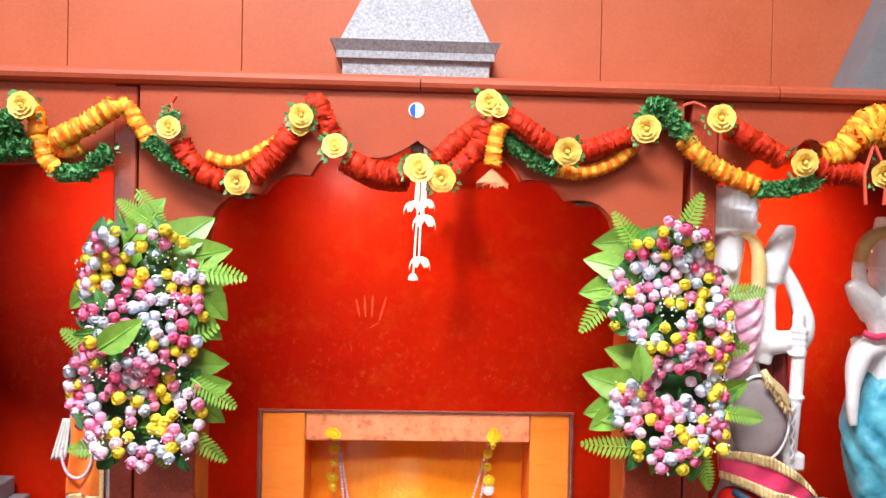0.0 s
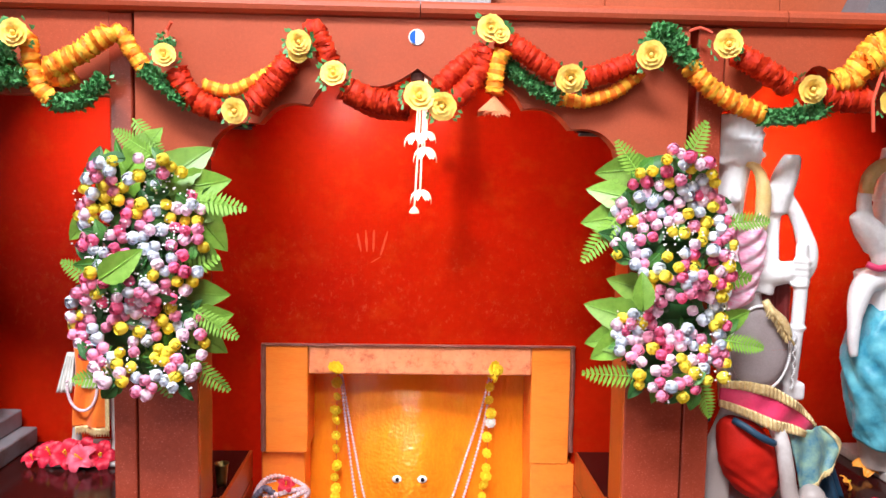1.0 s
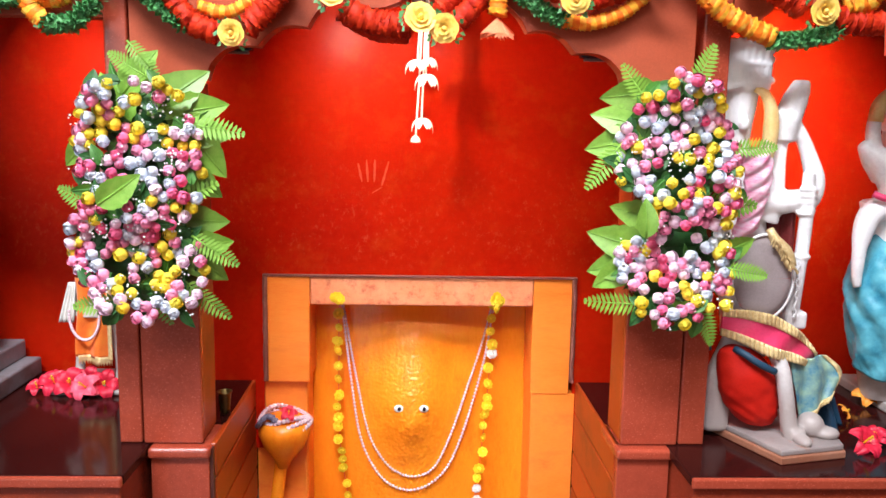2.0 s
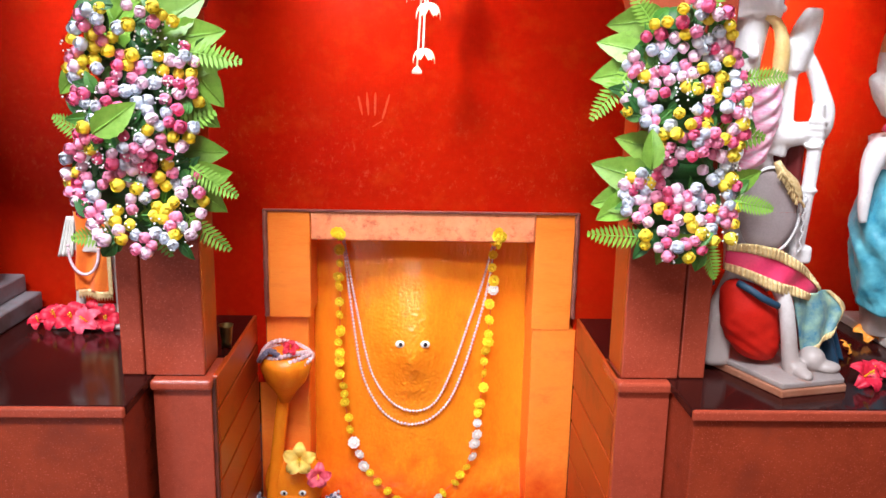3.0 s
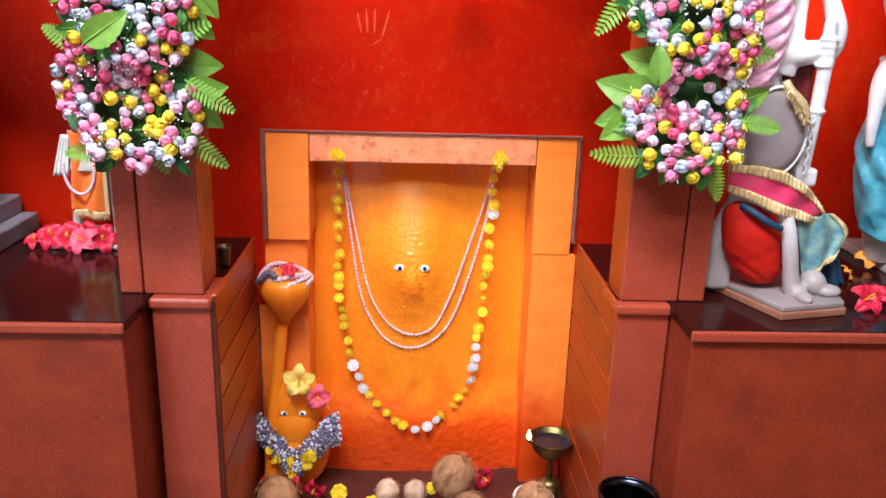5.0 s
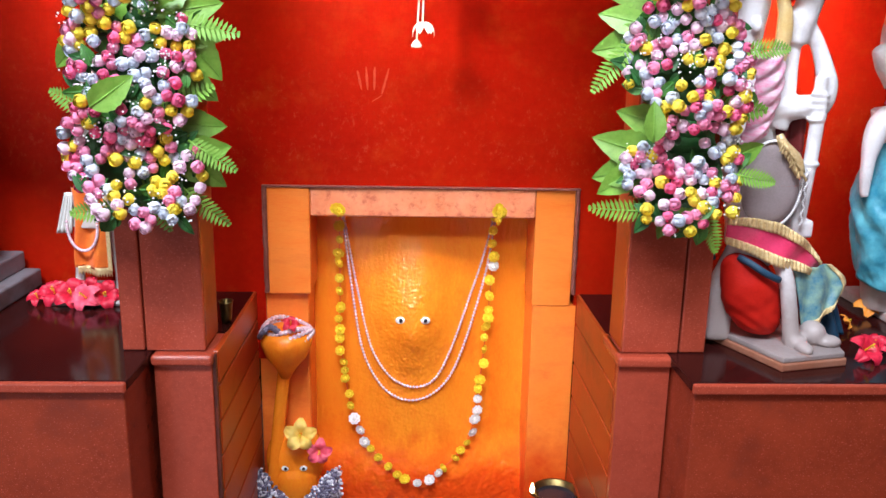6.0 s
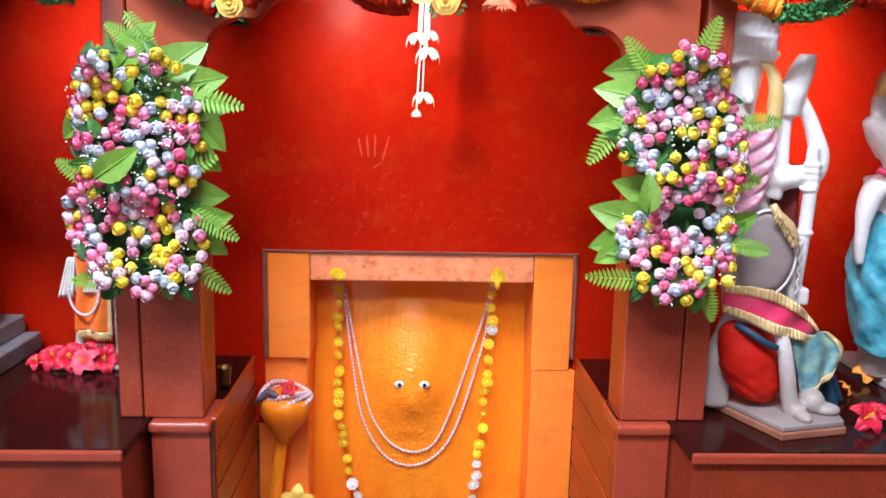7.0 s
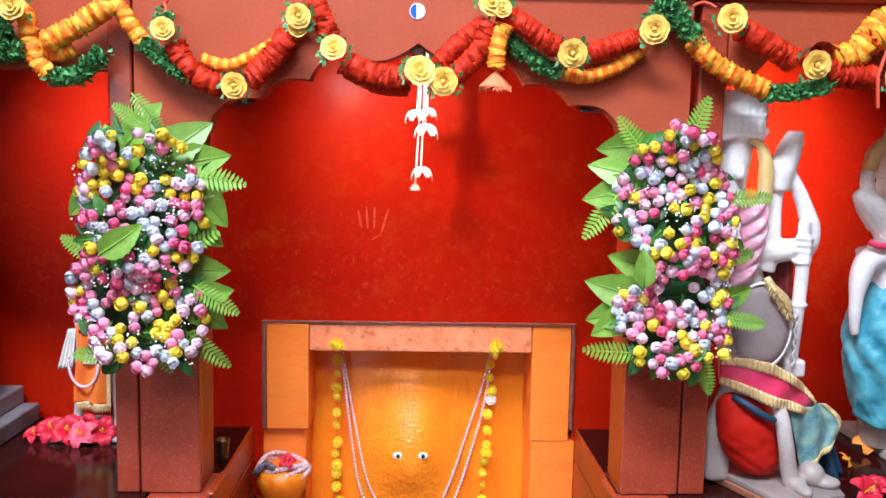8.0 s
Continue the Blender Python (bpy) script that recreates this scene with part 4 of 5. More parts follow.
# ---- stone spires standing on the beam ----
spire = thing("stone_spire", "speckled grey granite spire base on the cornice", "spire", at=(-0.037, 2.56, 2.56))


def frustum(bm, x0, x1, z0, x2, x3, z1, y0, y1, y2):
    a = [bm.verts.new(v) for v in ((x0, y0, z0), (x1, y0, z0), (x1, y2, z0), (x0, y2, z0))]
    b = [bm.verts.new(v) for v in ((x2, y1, z1), (x3, y1, z1), (x3, y2, z1), (x2, y2, z1))]
    bm.faces.new(a[::-1])
    bm.faces.new(b)
    for i in range(4):
        j = (i + 1) % 4
        bm.faces.new((a[i], a[j], b[j], b[i]))
    return bm


part("base", frustum(bmesh.new(), -0.281, 0.207, 2.561, -0.281, 0.207, 2.622, 2.45, 2.45, 2.655), "granite", spire)
part("fillet", frustum(bmesh.new(), -0.300, 0.222, 2.622, -0.300, 0.222, 2.646, 2.435, 2.435, 2.655), "granite", spire)
part("ledge", frustum(bmesh.new(), -0.300, 0.222, 2.646, -0.322, 0.241, 2.680, 2.435, 2.415, 2.655), "granite", spire)
part("shaft", frustum(bmesh.new(), -0.290, 0.210, 2.680, -0.12, 0.04, 3.06, 2.44, 2.56, 2.655), "granite", spire)
spire2 = thing("stone_spire", "granite spire base on the cornice, shade in its grey", "spire", at=(1.9, 2.56, 2.56))
part("shaft", frustum(bmesh.new(), 1.452, 2.4, 2.561, 1.72, 2.13, 3.15, 2.46, 2.54, 2.655), "shade_granite", spire2)


# ---- flower sprays on the columns ----
def leaf_mesh(name, mat, length, width, fold=0.25, bend=0.25):
    """A broad pointed leaf that lies along +x and faces -y."""
    bm = bmesh.new()

    def f(u, v):
        w = width * (math.sin(math.pi * u ** 0.75) ** 0.85) * 0.5 * (1 + 0.05 * math.sin(u * 40))
        s = (v - 0.5) * 2
        return (length * u, -abs(s) * w * fold + bend * length * u * u - 0.012 * length * math.cos(u * 44 - abs(s) * 6) * abs(s), s * w)
    sheet(bm, f, 14, 6)
    tube(bm, [(length * t, -0.002 + bend * length * t * t, 0) for t in (0, 0.3, 0.6, 0.95)], [0.004, 0.003, 0.002, 0.001], 5)
    bmesh.ops.recalc_face_normals(bm, faces=bm.faces)
    me = bpy.data.meshes.new(name)
    bm.to_mesh(me)
    bm.free()
    me.materials.append(M[mat])
    return me


def fern_mesh(name, length, width):
    bm = bmesh.new()
    k = 13
    for i in range(1, k + 1):
        t = i / (k + 0.5)
        w = width * 0.5 * math.sin(math.pi * min(1, 0.18 + 0.82 * t)) ** 0.7 + 0.004
        for s in (-1, 1):
            base = Vector((length * t, 0.22 * length * t * t, 0))
            d = Vector((0.45, -0.12, s)).normalized()
            e = Vector((1, 0, -s * 0.45)).normalized()
            ln, hw = w * 1.05, length / k * 0.36
            q = [base - e * hw * 0.7, base + e * hw * 0.7, base + d * ln * 0.55 + e * hw, base + d * ln, base + d * ln * 0.55 - e * hw]
            bm.faces.new([bm.verts.new(v) for v in q])
    tube(bm, [(length * t, 0.22 * length * t * t, 0) for t in (0, 0.3, 0.6, 1.0)], [0.004, 0.003, 0.002, 0.001], 5)
    me = bpy.data.meshes.new(name)
    bm.to_mesh(me)
    bm.free()
    me.materials.append(M["fern"])
    return me


def rose_mesh(name, outer, inner, seed):
    """A cloth rosebud that faces -y: two whorls of cupped, overlapping petals round a wound heart."""
    rr = random.Random(seed)
    bm = bmesh.new()
    R = 0.0205
    marks = []

    def petal(a0, half, r, close, flare):
        def f(u, v):
            s = 2 * u - 1
            a = a0 + half * s * (0.55 + 0.45 * math.sin(math.pi * min(1.0, 0.25 + 0.6 * v)))
            b = math.pi * (0.86 + (close - 0.86) * v) + 0.10 * s * s * v
            q = r * (1 + 0.09 * s + flare * max(0.0, v - 0.65) ** 1.5)
            return (q * math.sin(b) * math.cos(a), -q * math.cos(b), q * math.sin(b) * math.sin(a))
        n0 = len(bm.faces)
        sheet(bm, f, 5, 5)
        return len(bm.faces) - n0

    t0 = rr.uniform(0, 6.28)
    for k in range(4):
        marks += [0] * petal(t0 + k * 1.57 + rr.uniform(-0.15, 0.15), 1.05, R, 0.24 + rr.uniform(-0.03, 0.04), 0.5)
    for k in range(3):
        marks += [1] * petal(t0 + 0.7 + k * 2.09, 1.2, R * 0.84, 0.14 + rr.uniform(-0.03, 0.03), 0.3)
    n0 = len(bm.faces)
    ball(bm, (0, -R * 0.36, 0), (R * 0.45, R * 0.46, R * 0.45), 8)
    marks += [1] * (len(bm.faces) - n0)
    for fc in bm.faces:
        c = fc.calc_center_median()
        fc.normal_update()
        if fc.normal.dot(c) < 0:
            fc.normal_flip()
    me = bpy.data.meshes.new(name)
    bm.to_mesh(me)
    bm.free()
    for m in (outer, inner):
        me.materials.append(M["rose_" + m])
    for p, k in zip(me.polygons, marks):
        p.material_index = k
    return me


ROSES = {k: [rose_mesh("rose", k, h, s) for s in (1, 2, 3)] for k, h in (("pink", "pink"), ("deep", "deep"), ("lilac", "lilac"), ("white", "white"), ("yellow", "yellow"))}
LEAVES = [leaf_mesh("leaf", "leaf", 0.17, 0.100), leaf_mesh("leaf", "leaf", 0.15, 0.085, 0.35, 0.15)]
FERNS = [fern_mesh("fern", 0.19, 0.075), fern_mesh("fern", 0.15, 0.06)]
FILL = leaf_mesh("small_leaf", "deep_leaf", 0.075, 0.042)
FILL_PALE = leaf_mesh("small_leaf", "mid_leaf", 0.070, 0.040)


def inside(poly, x, z):
    hit = False
    for (x0, z0), (x1, z1) in zip(poly, poly[1:] + poly[:1]):
        if (z0 > z) != (z1 > z) and x < x0 + (z - z0) * (x1 - x0) / (z1 - z0):
            hit = not hit
    return hit


def spray(label, poly, sprigs, seed):
    """Roses packed inside an outline, with leaf and fern tips (x, z, degrees, kind) round it."""
    r = random.Random(seed)
    cx = sum(p[0] for p in poly) / len(poly)
    cz = sum(p[1] for p in poly) / len(poly)
    top, low = max(p[1] for p in poly), min(p[1] for p in poly)
    t = thing("flower_spray", label, "flowers", "flower sprays on the columns", at=(cx, 2.38, low))

    def bulge(x, z):
        return 2.315 - 0.115 * max(0.0, 1 - ((x - cx) / 0.24) ** 2) * (0.75 + 0.25 * math.cos((z - cz) * 17))
    # foam core and dark small leaves
    bm = bmesh.new()
    for k in range(14):
        z = low + 0.06 + (top - low - 0.12) * k / 13
        w = [x for x in (cx - 0.3 + 0.02 * i for i in range(31)) if inside(poly, x, z)]
        if w:
            ball(bm, ((w[0] + w[-1]) / 2, 2.365, z), ((w[-1] - w[0]) * 0.40 + 0.01, 0.05, 0.05), 12)
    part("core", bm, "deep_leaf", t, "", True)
    for k in range(210):
        x, z = r.uniform(cx - 0.25, cx + 0.25), r.uniform(low, top)
        if inside(poly, x, z):
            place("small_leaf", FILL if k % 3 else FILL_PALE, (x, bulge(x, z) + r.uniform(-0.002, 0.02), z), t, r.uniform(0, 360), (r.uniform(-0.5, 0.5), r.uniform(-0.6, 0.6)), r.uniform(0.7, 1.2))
    # roses, no two closer than a bud
    spots = []
    for k in range(9000):
        x, z = r.uniform(cx - 0.27, cx + 0.27), r.uniform(low, top)
        d = 0.0268 + 0.006 * noise.noise(Vector((x * 9, seed, z * 9)))
        if inside(poly, x, z) and all((x - a) ** 2 + (z - b) ** 2 > d * d for a, b, _ in spots):
            n = noise.noise(Vector((x * 13 + seed, 3.1, z * 13)))
            if r.random() < 0.05 + 0.60 * (n < -0.26):
                spots.append((x, z, None))
                continue
            q = r.random()
            near = [c for a, b, c in spots if (x - a) ** 2 + (z - b) ** 2 < 0.0022]
            if "yellow" in near and q < 0.32 and near.count("yellow") < 2:
                c = "yellow"
            else:
                c = "yellow" if q < 0.17 else "white" if q < 0.45 else "lilac" if q < 0.62 else "pink" if q < 0.84 else "deep"
            spots.append((x, z, c))
    for x, z, c in spots:
        if c:
            out = (x - cx) / 0.24
            place("rose", r.choice(ROSES[c]), (x, bulge(x, z) - r.uniform(0.0, 0.022), z), t, r.uniform(0, 360),
                  (r.uniform(-0.35, 0.45), out * 0.55 + r.uniform(-0.4, 0.4)), r.uniform(0.80, 1.02))
    # tiny white blooms in loose clusters on fine stems
    bm = bmesh.new()
    for k in range(60):
        x, z = r.uniform(cx - 0.24, cx + 0.24), r.uniform(low, top)
        if not inside(poly, x, z):
            continue
        for j in range(7):
            a = Vector((x + r.uniform(-0.028, 0.028), bulge(x, z) - r.uniform(0.012, 0.032), z + r.uniform(-0.028, 0.028)))
            bmesh.ops.create_icosphere(bm, subdivisions=1, radius=r.uniform(0.0026, 0.0042), matrix=Matrix.Translation(a))
    tagged(part("gypsophila", bm, "breath", t, "", True), kind="stuff")
    # green sprigs: the tip is given, the stalk starts a leaf's length back
    for x, z, ang, kind, size in sprigs:
        size *= 1.15 if kind > 1 else 1.0
        me = (FERNS[0], FERNS[1], LEAVES[0], LEAVES[1])[kind]
        ln = (0.19, 0.15, 0.17, 0.15)[kind] * size
        a = radians(ang)
        base = Vector((x - ln * math.cos(a), 2.295 if kind > 1 else 2.27, z - ln * math.sin(a)))
        if inside(poly, x, z):
            base.y = bulge(x, z) - 0.07
        place("fern" if kind < 2 else "leaf", me, base, t, -ang, (r.uniform(-0.25, 0.25), 0), size)
    return t


LEFT = [(-0.975, 2.03), (-0.86, 2.06), (-0.745, 2.035), (-0.695, 1.93), (-0.672, 1.83), (-0.690, 1.70), (-0.712, 1.62), (-0.675, 1.52), (-0.690, 1.39), (-0.80, 1.325),
        (-0.93, 1.345), (-1.03, 1.42), (-1.085, 1.50), (-1.085, 1.60), (-1.02, 1.67), (-1.035, 1.75), (-1.055, 1.86), (-1.03, 1.98)]
spray("dense spray of pink, white and yellow cloth roses", LEFT, [
    (-1.005, 2.07, 115, 2, 1.0), (-0.90, 2.10, 75, 2, 1.1), (-0.955, 2.13, 150, 0, 0.8), (-0.815, 2.145, 55, 3, 1.0), (-0.80, 2.06, -50, 1, 0.9), (-0.668, 2.09, 40, 2, 1.15),
    (-0.606, 1.985, 12, 2, 1.0), (-0.553, 1.90, -8, 0, 1.0), (-0.595, 1.895, -3, 2, 1.0), (-0.611, 1.765, -50, 2, 0.95), (-1.123, 1.725, 155, 0, 0.9), (-1.10, 1.79, 225, 3, 0.7),
    (-0.63, 1.70, -40, 2, 0.8), (-0.83, 1.77, 35, 2, 0.75), (-0.64, 1.75, 28, 0, 1.0), (-0.611, 1.62, -4, 2, 1.0), (-0.578, 1.49, -35, 1, 1.1), (-0.60, 1.555, 5, 2, 1.0),
    (-0.624, 1.43, -45, 2, 0.95)], 11)
RIGHT = [(0.635, 2.02), (0.70, 2.055), (0.745, 2.10), (0.80, 2.085), (0.87, 2.06), (0.905, 1.97), (0.955, 1.90), (0.985, 1.80), (0.955, 1.70), (0.935, 1.62), (0.975, 1.53),
         (0.965, 1.40), (0.87, 1.33), (0.78, 1.325), (0.65, 1.38), (0.60, 1.47), (0.605, 1.58), (0.70, 1.63), (0.695, 1.71), (0.60, 1.76), (0.595, 1.90)]
spray("dense spray of pink, white and yellow cloth roses with ferns", RIGHT, [
    (0.594, 2.125, 125, 1, 1.1), (0.884, 2.195, 62, 0, 1.0), (0.516, 1.984, 165, 2, 1.0), (0.54, 2.02, 190, 2, 0.9), (0.500, 1.871, 190, 2, 1.05), (0.499, 1.745, 235, 0, 0.95),
    (1.10, 1.89, 5, 0, 0.85), (1.055, 1.69, -5, 0, 1.2), (0.587, 1.68, 170, 2, 0.95), (0.66, 1.73, 90, 3, 0.7), (0.519, 1.605, 165, 2, 1.0), (0.523, 1.482, 195, 2, 1.0),
    (0.513, 1.385, 180, 0, 1.0), (1.057, 1.59, 20, 3, 0.8), (1.10, 1.478, -10, 1, 1.0), (0.748, 1.284, -100, 3, 0.8), (0.94, 1.245, -65, 0, 0.9), (0.54, 1.43, 215, 2, 0.8),
    (0.835, 1.29, -80, 3, 0.7)], 23)
for x, z, a in ((-1.094, 1.351, 188), (-0.803, 1.30, -70), (-0.621, 1.319, -45)):
    t = thing("fern_sprig", "light green plastic fern under the spray", "leaf", "fern sprigs", at=(x, 2.3, z))
    place("fern", FERNS[0], (x - 0.17 * math.cos(radians(a)), 2.285, z - 0.17 * math.sin(radians(a))), t, -a, (0.1, 0), 0.95)


# ---- ruffled garlands along the beam ----
def ruffle(pts, r, mat, parent, seed, deep=0.22, y=2.345, spiky=1.0):
    """Stacked ruffled discs along a line."""
    ln = smooth_path([(x, y, z) for x, z in pts], 0.0045)
    wave_n = random.Random(seed)
    ph = [wave_n.uniform(0, 6.28) for _ in ln]
    amp = [wave_n.uniform(0.7, 1.3) for _ in ln]
    off = [Vector((wave_n.uniform(-1, 1), wave_n.uniform(-1, 1), wave_n.uniform(-1, 1))) * r * 0.04 for _ in ln]

    def wave(i, a):
        out = 1.0 if i % 2 else 1 - deep
        return out * (1 + 0.05 * amp[i] * math.sin(3 * a + ph[i]) + 0.08 * spiky * math.sin(9 * a + 1.7 * ph[i]))
    bm = tube(bmesh.new(), [q + o for q, o in zip(ln, off)], [r * (0.75 if i in (0, len(ln) - 1) else 1) for i in range(len(ln))], 22, wave, 0.85)
    ob = part("ruffle", bm, mat, parent, "", True)
    if mat == "g_yellow":
        # every few discs are dyed orange
        ob.data.materials.append(M["g_orange"])
        for p in ob.data.polygons:
            p.material_index = int(math.sin(p.index // 22 * 0.9 + seed) > 0.15)
    return ob


def leafy(pts, r, parent, seed, y=2.345):
    """A bushy green length: a core with many small shiny leaflets."""
    q = random.Random(seed)
    ruffle(pts, r * 0.72, "g_green", parent, seed, 0.3, y, 2.0)
    ln = smooth_path([(x, y, z) for x, z in pts], 0.01)
    bm = bmesh.new()
    for c in ln:
        for k in range(16):
            a = q.uniform(0, 6.28)
            d = Vector((math.cos(a) * 0.8 + q.uniform(-0.5, 0.5), -abs(math.sin(a)) - 0.1 if q.random() < 0.8 else 0.4, q.uniform(-1, 1))).normalized()
            s = d.cross(Vector((q.uniform(-1, 1), q.uniform(-1, 1), q.uniform(-1, 1)))).normalized()
            b = c + d * r * 0.55
            w, h = r * 0.20, r * q.uniform(0.4, 0.6)
            v = [bm.verts.new(p) for p in (b, b + d * h * 0.5 + s * w, b + d * h, b + d * h * 0.5 - s * w)]
            bm.faces.new(v)
    tagged(part("foliage", bm, "g_green", parent), kind="stuff")


PAD = blossom_mesh("flower_pad", 0.045, "g_pad", 3, 6, 0.35, 3.5, 0.20)


def pad(x, z, size, parent, y=2.30, spin=0):
    place("flower_pad", PAD, (x, y, z), parent, spin + x * 500, (0.35 * math.sin(x * 40), 0.3 * math.cos(x * 31)), size)
    bm = bmesh.new()
    rr = random.Random(int((x + 3) * 1000))
    for k in range(26):
        a = rr.uniform(0, 6.28)
        c = Vector((x + math.cos(a) * 0.046 * size, y + 0.014, z + math.sin(a) * 0.046 * size))
        d = Vector((math.cos(a + rr.uniform(-0.8, 0.8)), -0.3, math.sin(a + rr.uniform(-0.8, 0.8)))) * 0.018
        s = Vector((-math.sin(a), -0.4, math.cos(a))) * 0.006
        if abs(math.cos(a)) > 0.45:
            bm.faces.new([bm.verts.new(p) for p in (c - s, c + d * 0.5 - s, c + d, c + d * 0.5 + s)])
    tagged(part("foliage", bm, "g_green", parent), kind="stuff")


GG = "garlands along the beam"
g = thing("garland", "yellow and green ruffled cloth garland on the beam", "garland", GG, at=(-1.2, 2.345, 2.3))
leafy([(-1.42, 2.30), (-1.345, 2.335), (-1.285, 2.375)], 0.055, g, 1)
leafy([(-1.36, 2.27), (-1.30, 2.285), (-1.245, 2.295)], 0.045, g, 2)
pad(-1.245, 2.415, 0.95, g)
ruffle([(-1.250, 2.41), (-1.225, 2.40), (-1.215, 2.32), (-1.195, 2.26), (-1.155, 2.218)], 0.030, "g_yellow", g, 3)
leafy([(-1.150, 2.217), (-1.105, 2.212), (-1.06, 2.228), (-0.995, 2.285)], 0.038, g, 4)
ruffle([(-1.19, 2.305), (-1.14, 2.285), (-1.09, 2.30)], 0.026, "g_yellow", g, 5, y=2.36)
ruffle([(-1.166, 2.315), (-1.072, 2.362), (-1.0, 2.41), (-0.968, 2.432)], 0.036, "g_yellow", g, 6, y=2.335)
ruffle([(-0.975, 2.435), (-0.94, 2.42), (-0.915, 2.381), (-0.872, 2.322)], 0.028, "g_yellow", g, 7)
leafy([(-0.868, 2.318), (-0.81, 2.275), (-0.74, 2.225)], 0.036, g, 8)
ruffle([(-0.70, 2.28), (-0.62, 2.262), (-0.54, 2.295), (-0.44, 2.36), (-0.39, 2.41)], 0.021, "g_yellow", g, 9, y=2.365)

g = thing("garland", "red ruffled garland with yellow flower pads", "garland", GG, at=(-0.3, 2.335, 2.3))
part("thread", tube(bmesh.new(), [(-0.795, 2.36, 2.47), (-0.812, 2.37, 2.446), (-0.805, 2.35, 2.40)], 0.006, 6), "red_thread", g)
leafy([(-0.81, 2.415), (-0.80, 2.385)], 0.030, g, 21)
pad(-0.800, 2.358, 0.80, g)
ruffle([(-0.780, 2.320), (-0.755, 2.272), (-0.71, 2.225), (-0.635, 2.195)], 0.038, "g_red", g, 22)
pad(-0.586, 2.196, 0.90, g)
ruffle([(-0.545, 2.215), (-0.49, 2.275), (-0.425, 2.355)], 0.040, "g_red", g, 23, y=2.335)
pad(-0.394, 2.405, 0.85, g, 2.295)
pad(-0.398, 2.375, 0.70, g, 2.31, 40)
ruffle([(-0.372, 2.445), (-0.348, 2.455), (-0.325, 2.41), (-0.298, 2.345)], 0.034, "g_red", g, 24)
pad(-0.286, 2.313, 0.90, g)
ruffle([(-0.255, 2.275), (-0.186, 2.248), (-0.11, 2.232), (-0.06, 2.235)], 0.042, "g_red", g, 25)
ruffle([(-0.24, 2.245), (-0.15, 2.205), (-0.06, 2.20)], 0.022, "g_red", g, 26, y=2.37)
pad(-0.024, 2.248, 1.08, g, 2.29)
pad(0.052, 2.222, 1.0, g, 2.29, 30)
ruffle([(0.035, 2.275), (0.09, 2.335), (0.14, 2.375), (0.185, 2.405)], 0.036, "g_red", g, 27)
ruffle([(0.088, 2.245), (0.12, 2.275), (0.165, 2.33), (0.185, 2.40)], 0.036, "g_red", g, 28, y=2.33)
pad(0.195, 2.462, 0.95, g, 2.30)
pad(0.222, 2.445, 0.7, g, 2.295, 50)

g = thing("garland", "red, green and orange ruffled garland on the beam", "garland", GG, at=(0.7, 2.335, 2.3))
ruffle([(0.228, 2.445), (0.30, 2.400), (0.36, 2.36), (0.405, 2.335)], 0.036, "g_red", g, 31, y=2.33)
pad(0.446, 2.317, 1.0, g)
ruffle([(0.488, 2.322), (0.56, 2.338), (0.655, 2.375)], 0.036, "g_red", g, 32)
pad(0.698, 2.394, 1.0, g)
leafy([(0.705, 2.43), (0.735, 2.470), (0.77, 2.465), (0.80, 2.42), (0.835, 2.375)], 0.042, g, 33)
ruffle([(0.835, 2.368), (0.907, 2.301), (0.985, 2.258), (1.075, 2.222)], 0.034, "g_yellow", g, 34)
leafy([(1.085, 2.215), (1.14, 2.215), (1.20, 2.225), (1.268, 2.242)], 0.038, g, 35)
leafy([(0.240, 2.372), (0.30, 2.328), (0.36, 2.288), (0.425, 2.262)], 0.034, g, 36, 2.365)
ruffle([(0.42, 2.262), (0.50, 2.254), (0.60, 2.285), (0.684, 2.352)], 0.024, "g_yellow", g, 37, y=2.365)
ruffle([(0.240, 2.400), (0.222, 2.37), (0.214, 2.32), (0.213, 2.265)], 0.030, "g_yellow", g, 38, y=2.32)
bm = bmesh.new()
for k in range(60):
    a = k * 2.4
    bm.faces.new([bm.verts.new(p) for p in ((0.213, 2.32, 2.262), (0.213 + 0.052 * math.cos(a), 2.32 + 0.03 * math.sin(a), 2.205 + 0.012 * math.sin(k)), (0.213 + 0.052 * math.cos(a + 0.3), 2.32 + 0.03 * math.sin(a + 0.3), 2.21))])
part("fringe", bm, "salmon", g, "salmon paper fringe")

g = thing("garland", "red and yellow garland over the side bay", "garland", GG, at=(1.2, 2.335, 2.3))
part("thread", tube(bmesh.new(), smooth_path([(0.838, 2.37, 2.482), (0.87, 2.36, 2.493), (0.905, 2.35, 2.475)], 0.02), 0.005, 6), "red_thread", g)
pad(0.937, 2.433, 1.0, g)
ruffle([(0.985, 2.410), (1.08, 2.36), (1.168, 2.312)], 0.040, "g_red", g, 41)
pad(1.209, 2.300, 1.0, g)
leafy([(1.25, 2.33), (1.262, 2.295), (1.25, 2.27)], 0.026, g, 42)
ruffle([(1.262, 2.288), (1.338, 2.274), (1.43, 2.270)], 0.040, "g_red", g, 43)
pad(1.475, 2.270, 1.0, g)
ruffle([(1.30, 2.325), (1.36, 2.342), (1.40, 2.40), (1.44, 2.445), (1.50, 2.455), (1.58, 2.42), (1.66, 2.35)], 0.046, "g_yellow", g, 44)
ruffle([(1.39, 2.38), (1.43, 2.40), (1.48, 2.40)], 0.05, "g_yellow", g, 45, y=2.33)
for x in (1.44, 1.455):
    part("thread", tube(bmesh.new(), [(1.445, 2.31, 2.37), (x + (x - 1.4475) * 4, 2.30, 2.27), (x + (x - 1.4475) * 3, 2.30, 2.17)], 0.006, 5), "red_thread", g)


# ---- statues and their cloths ----
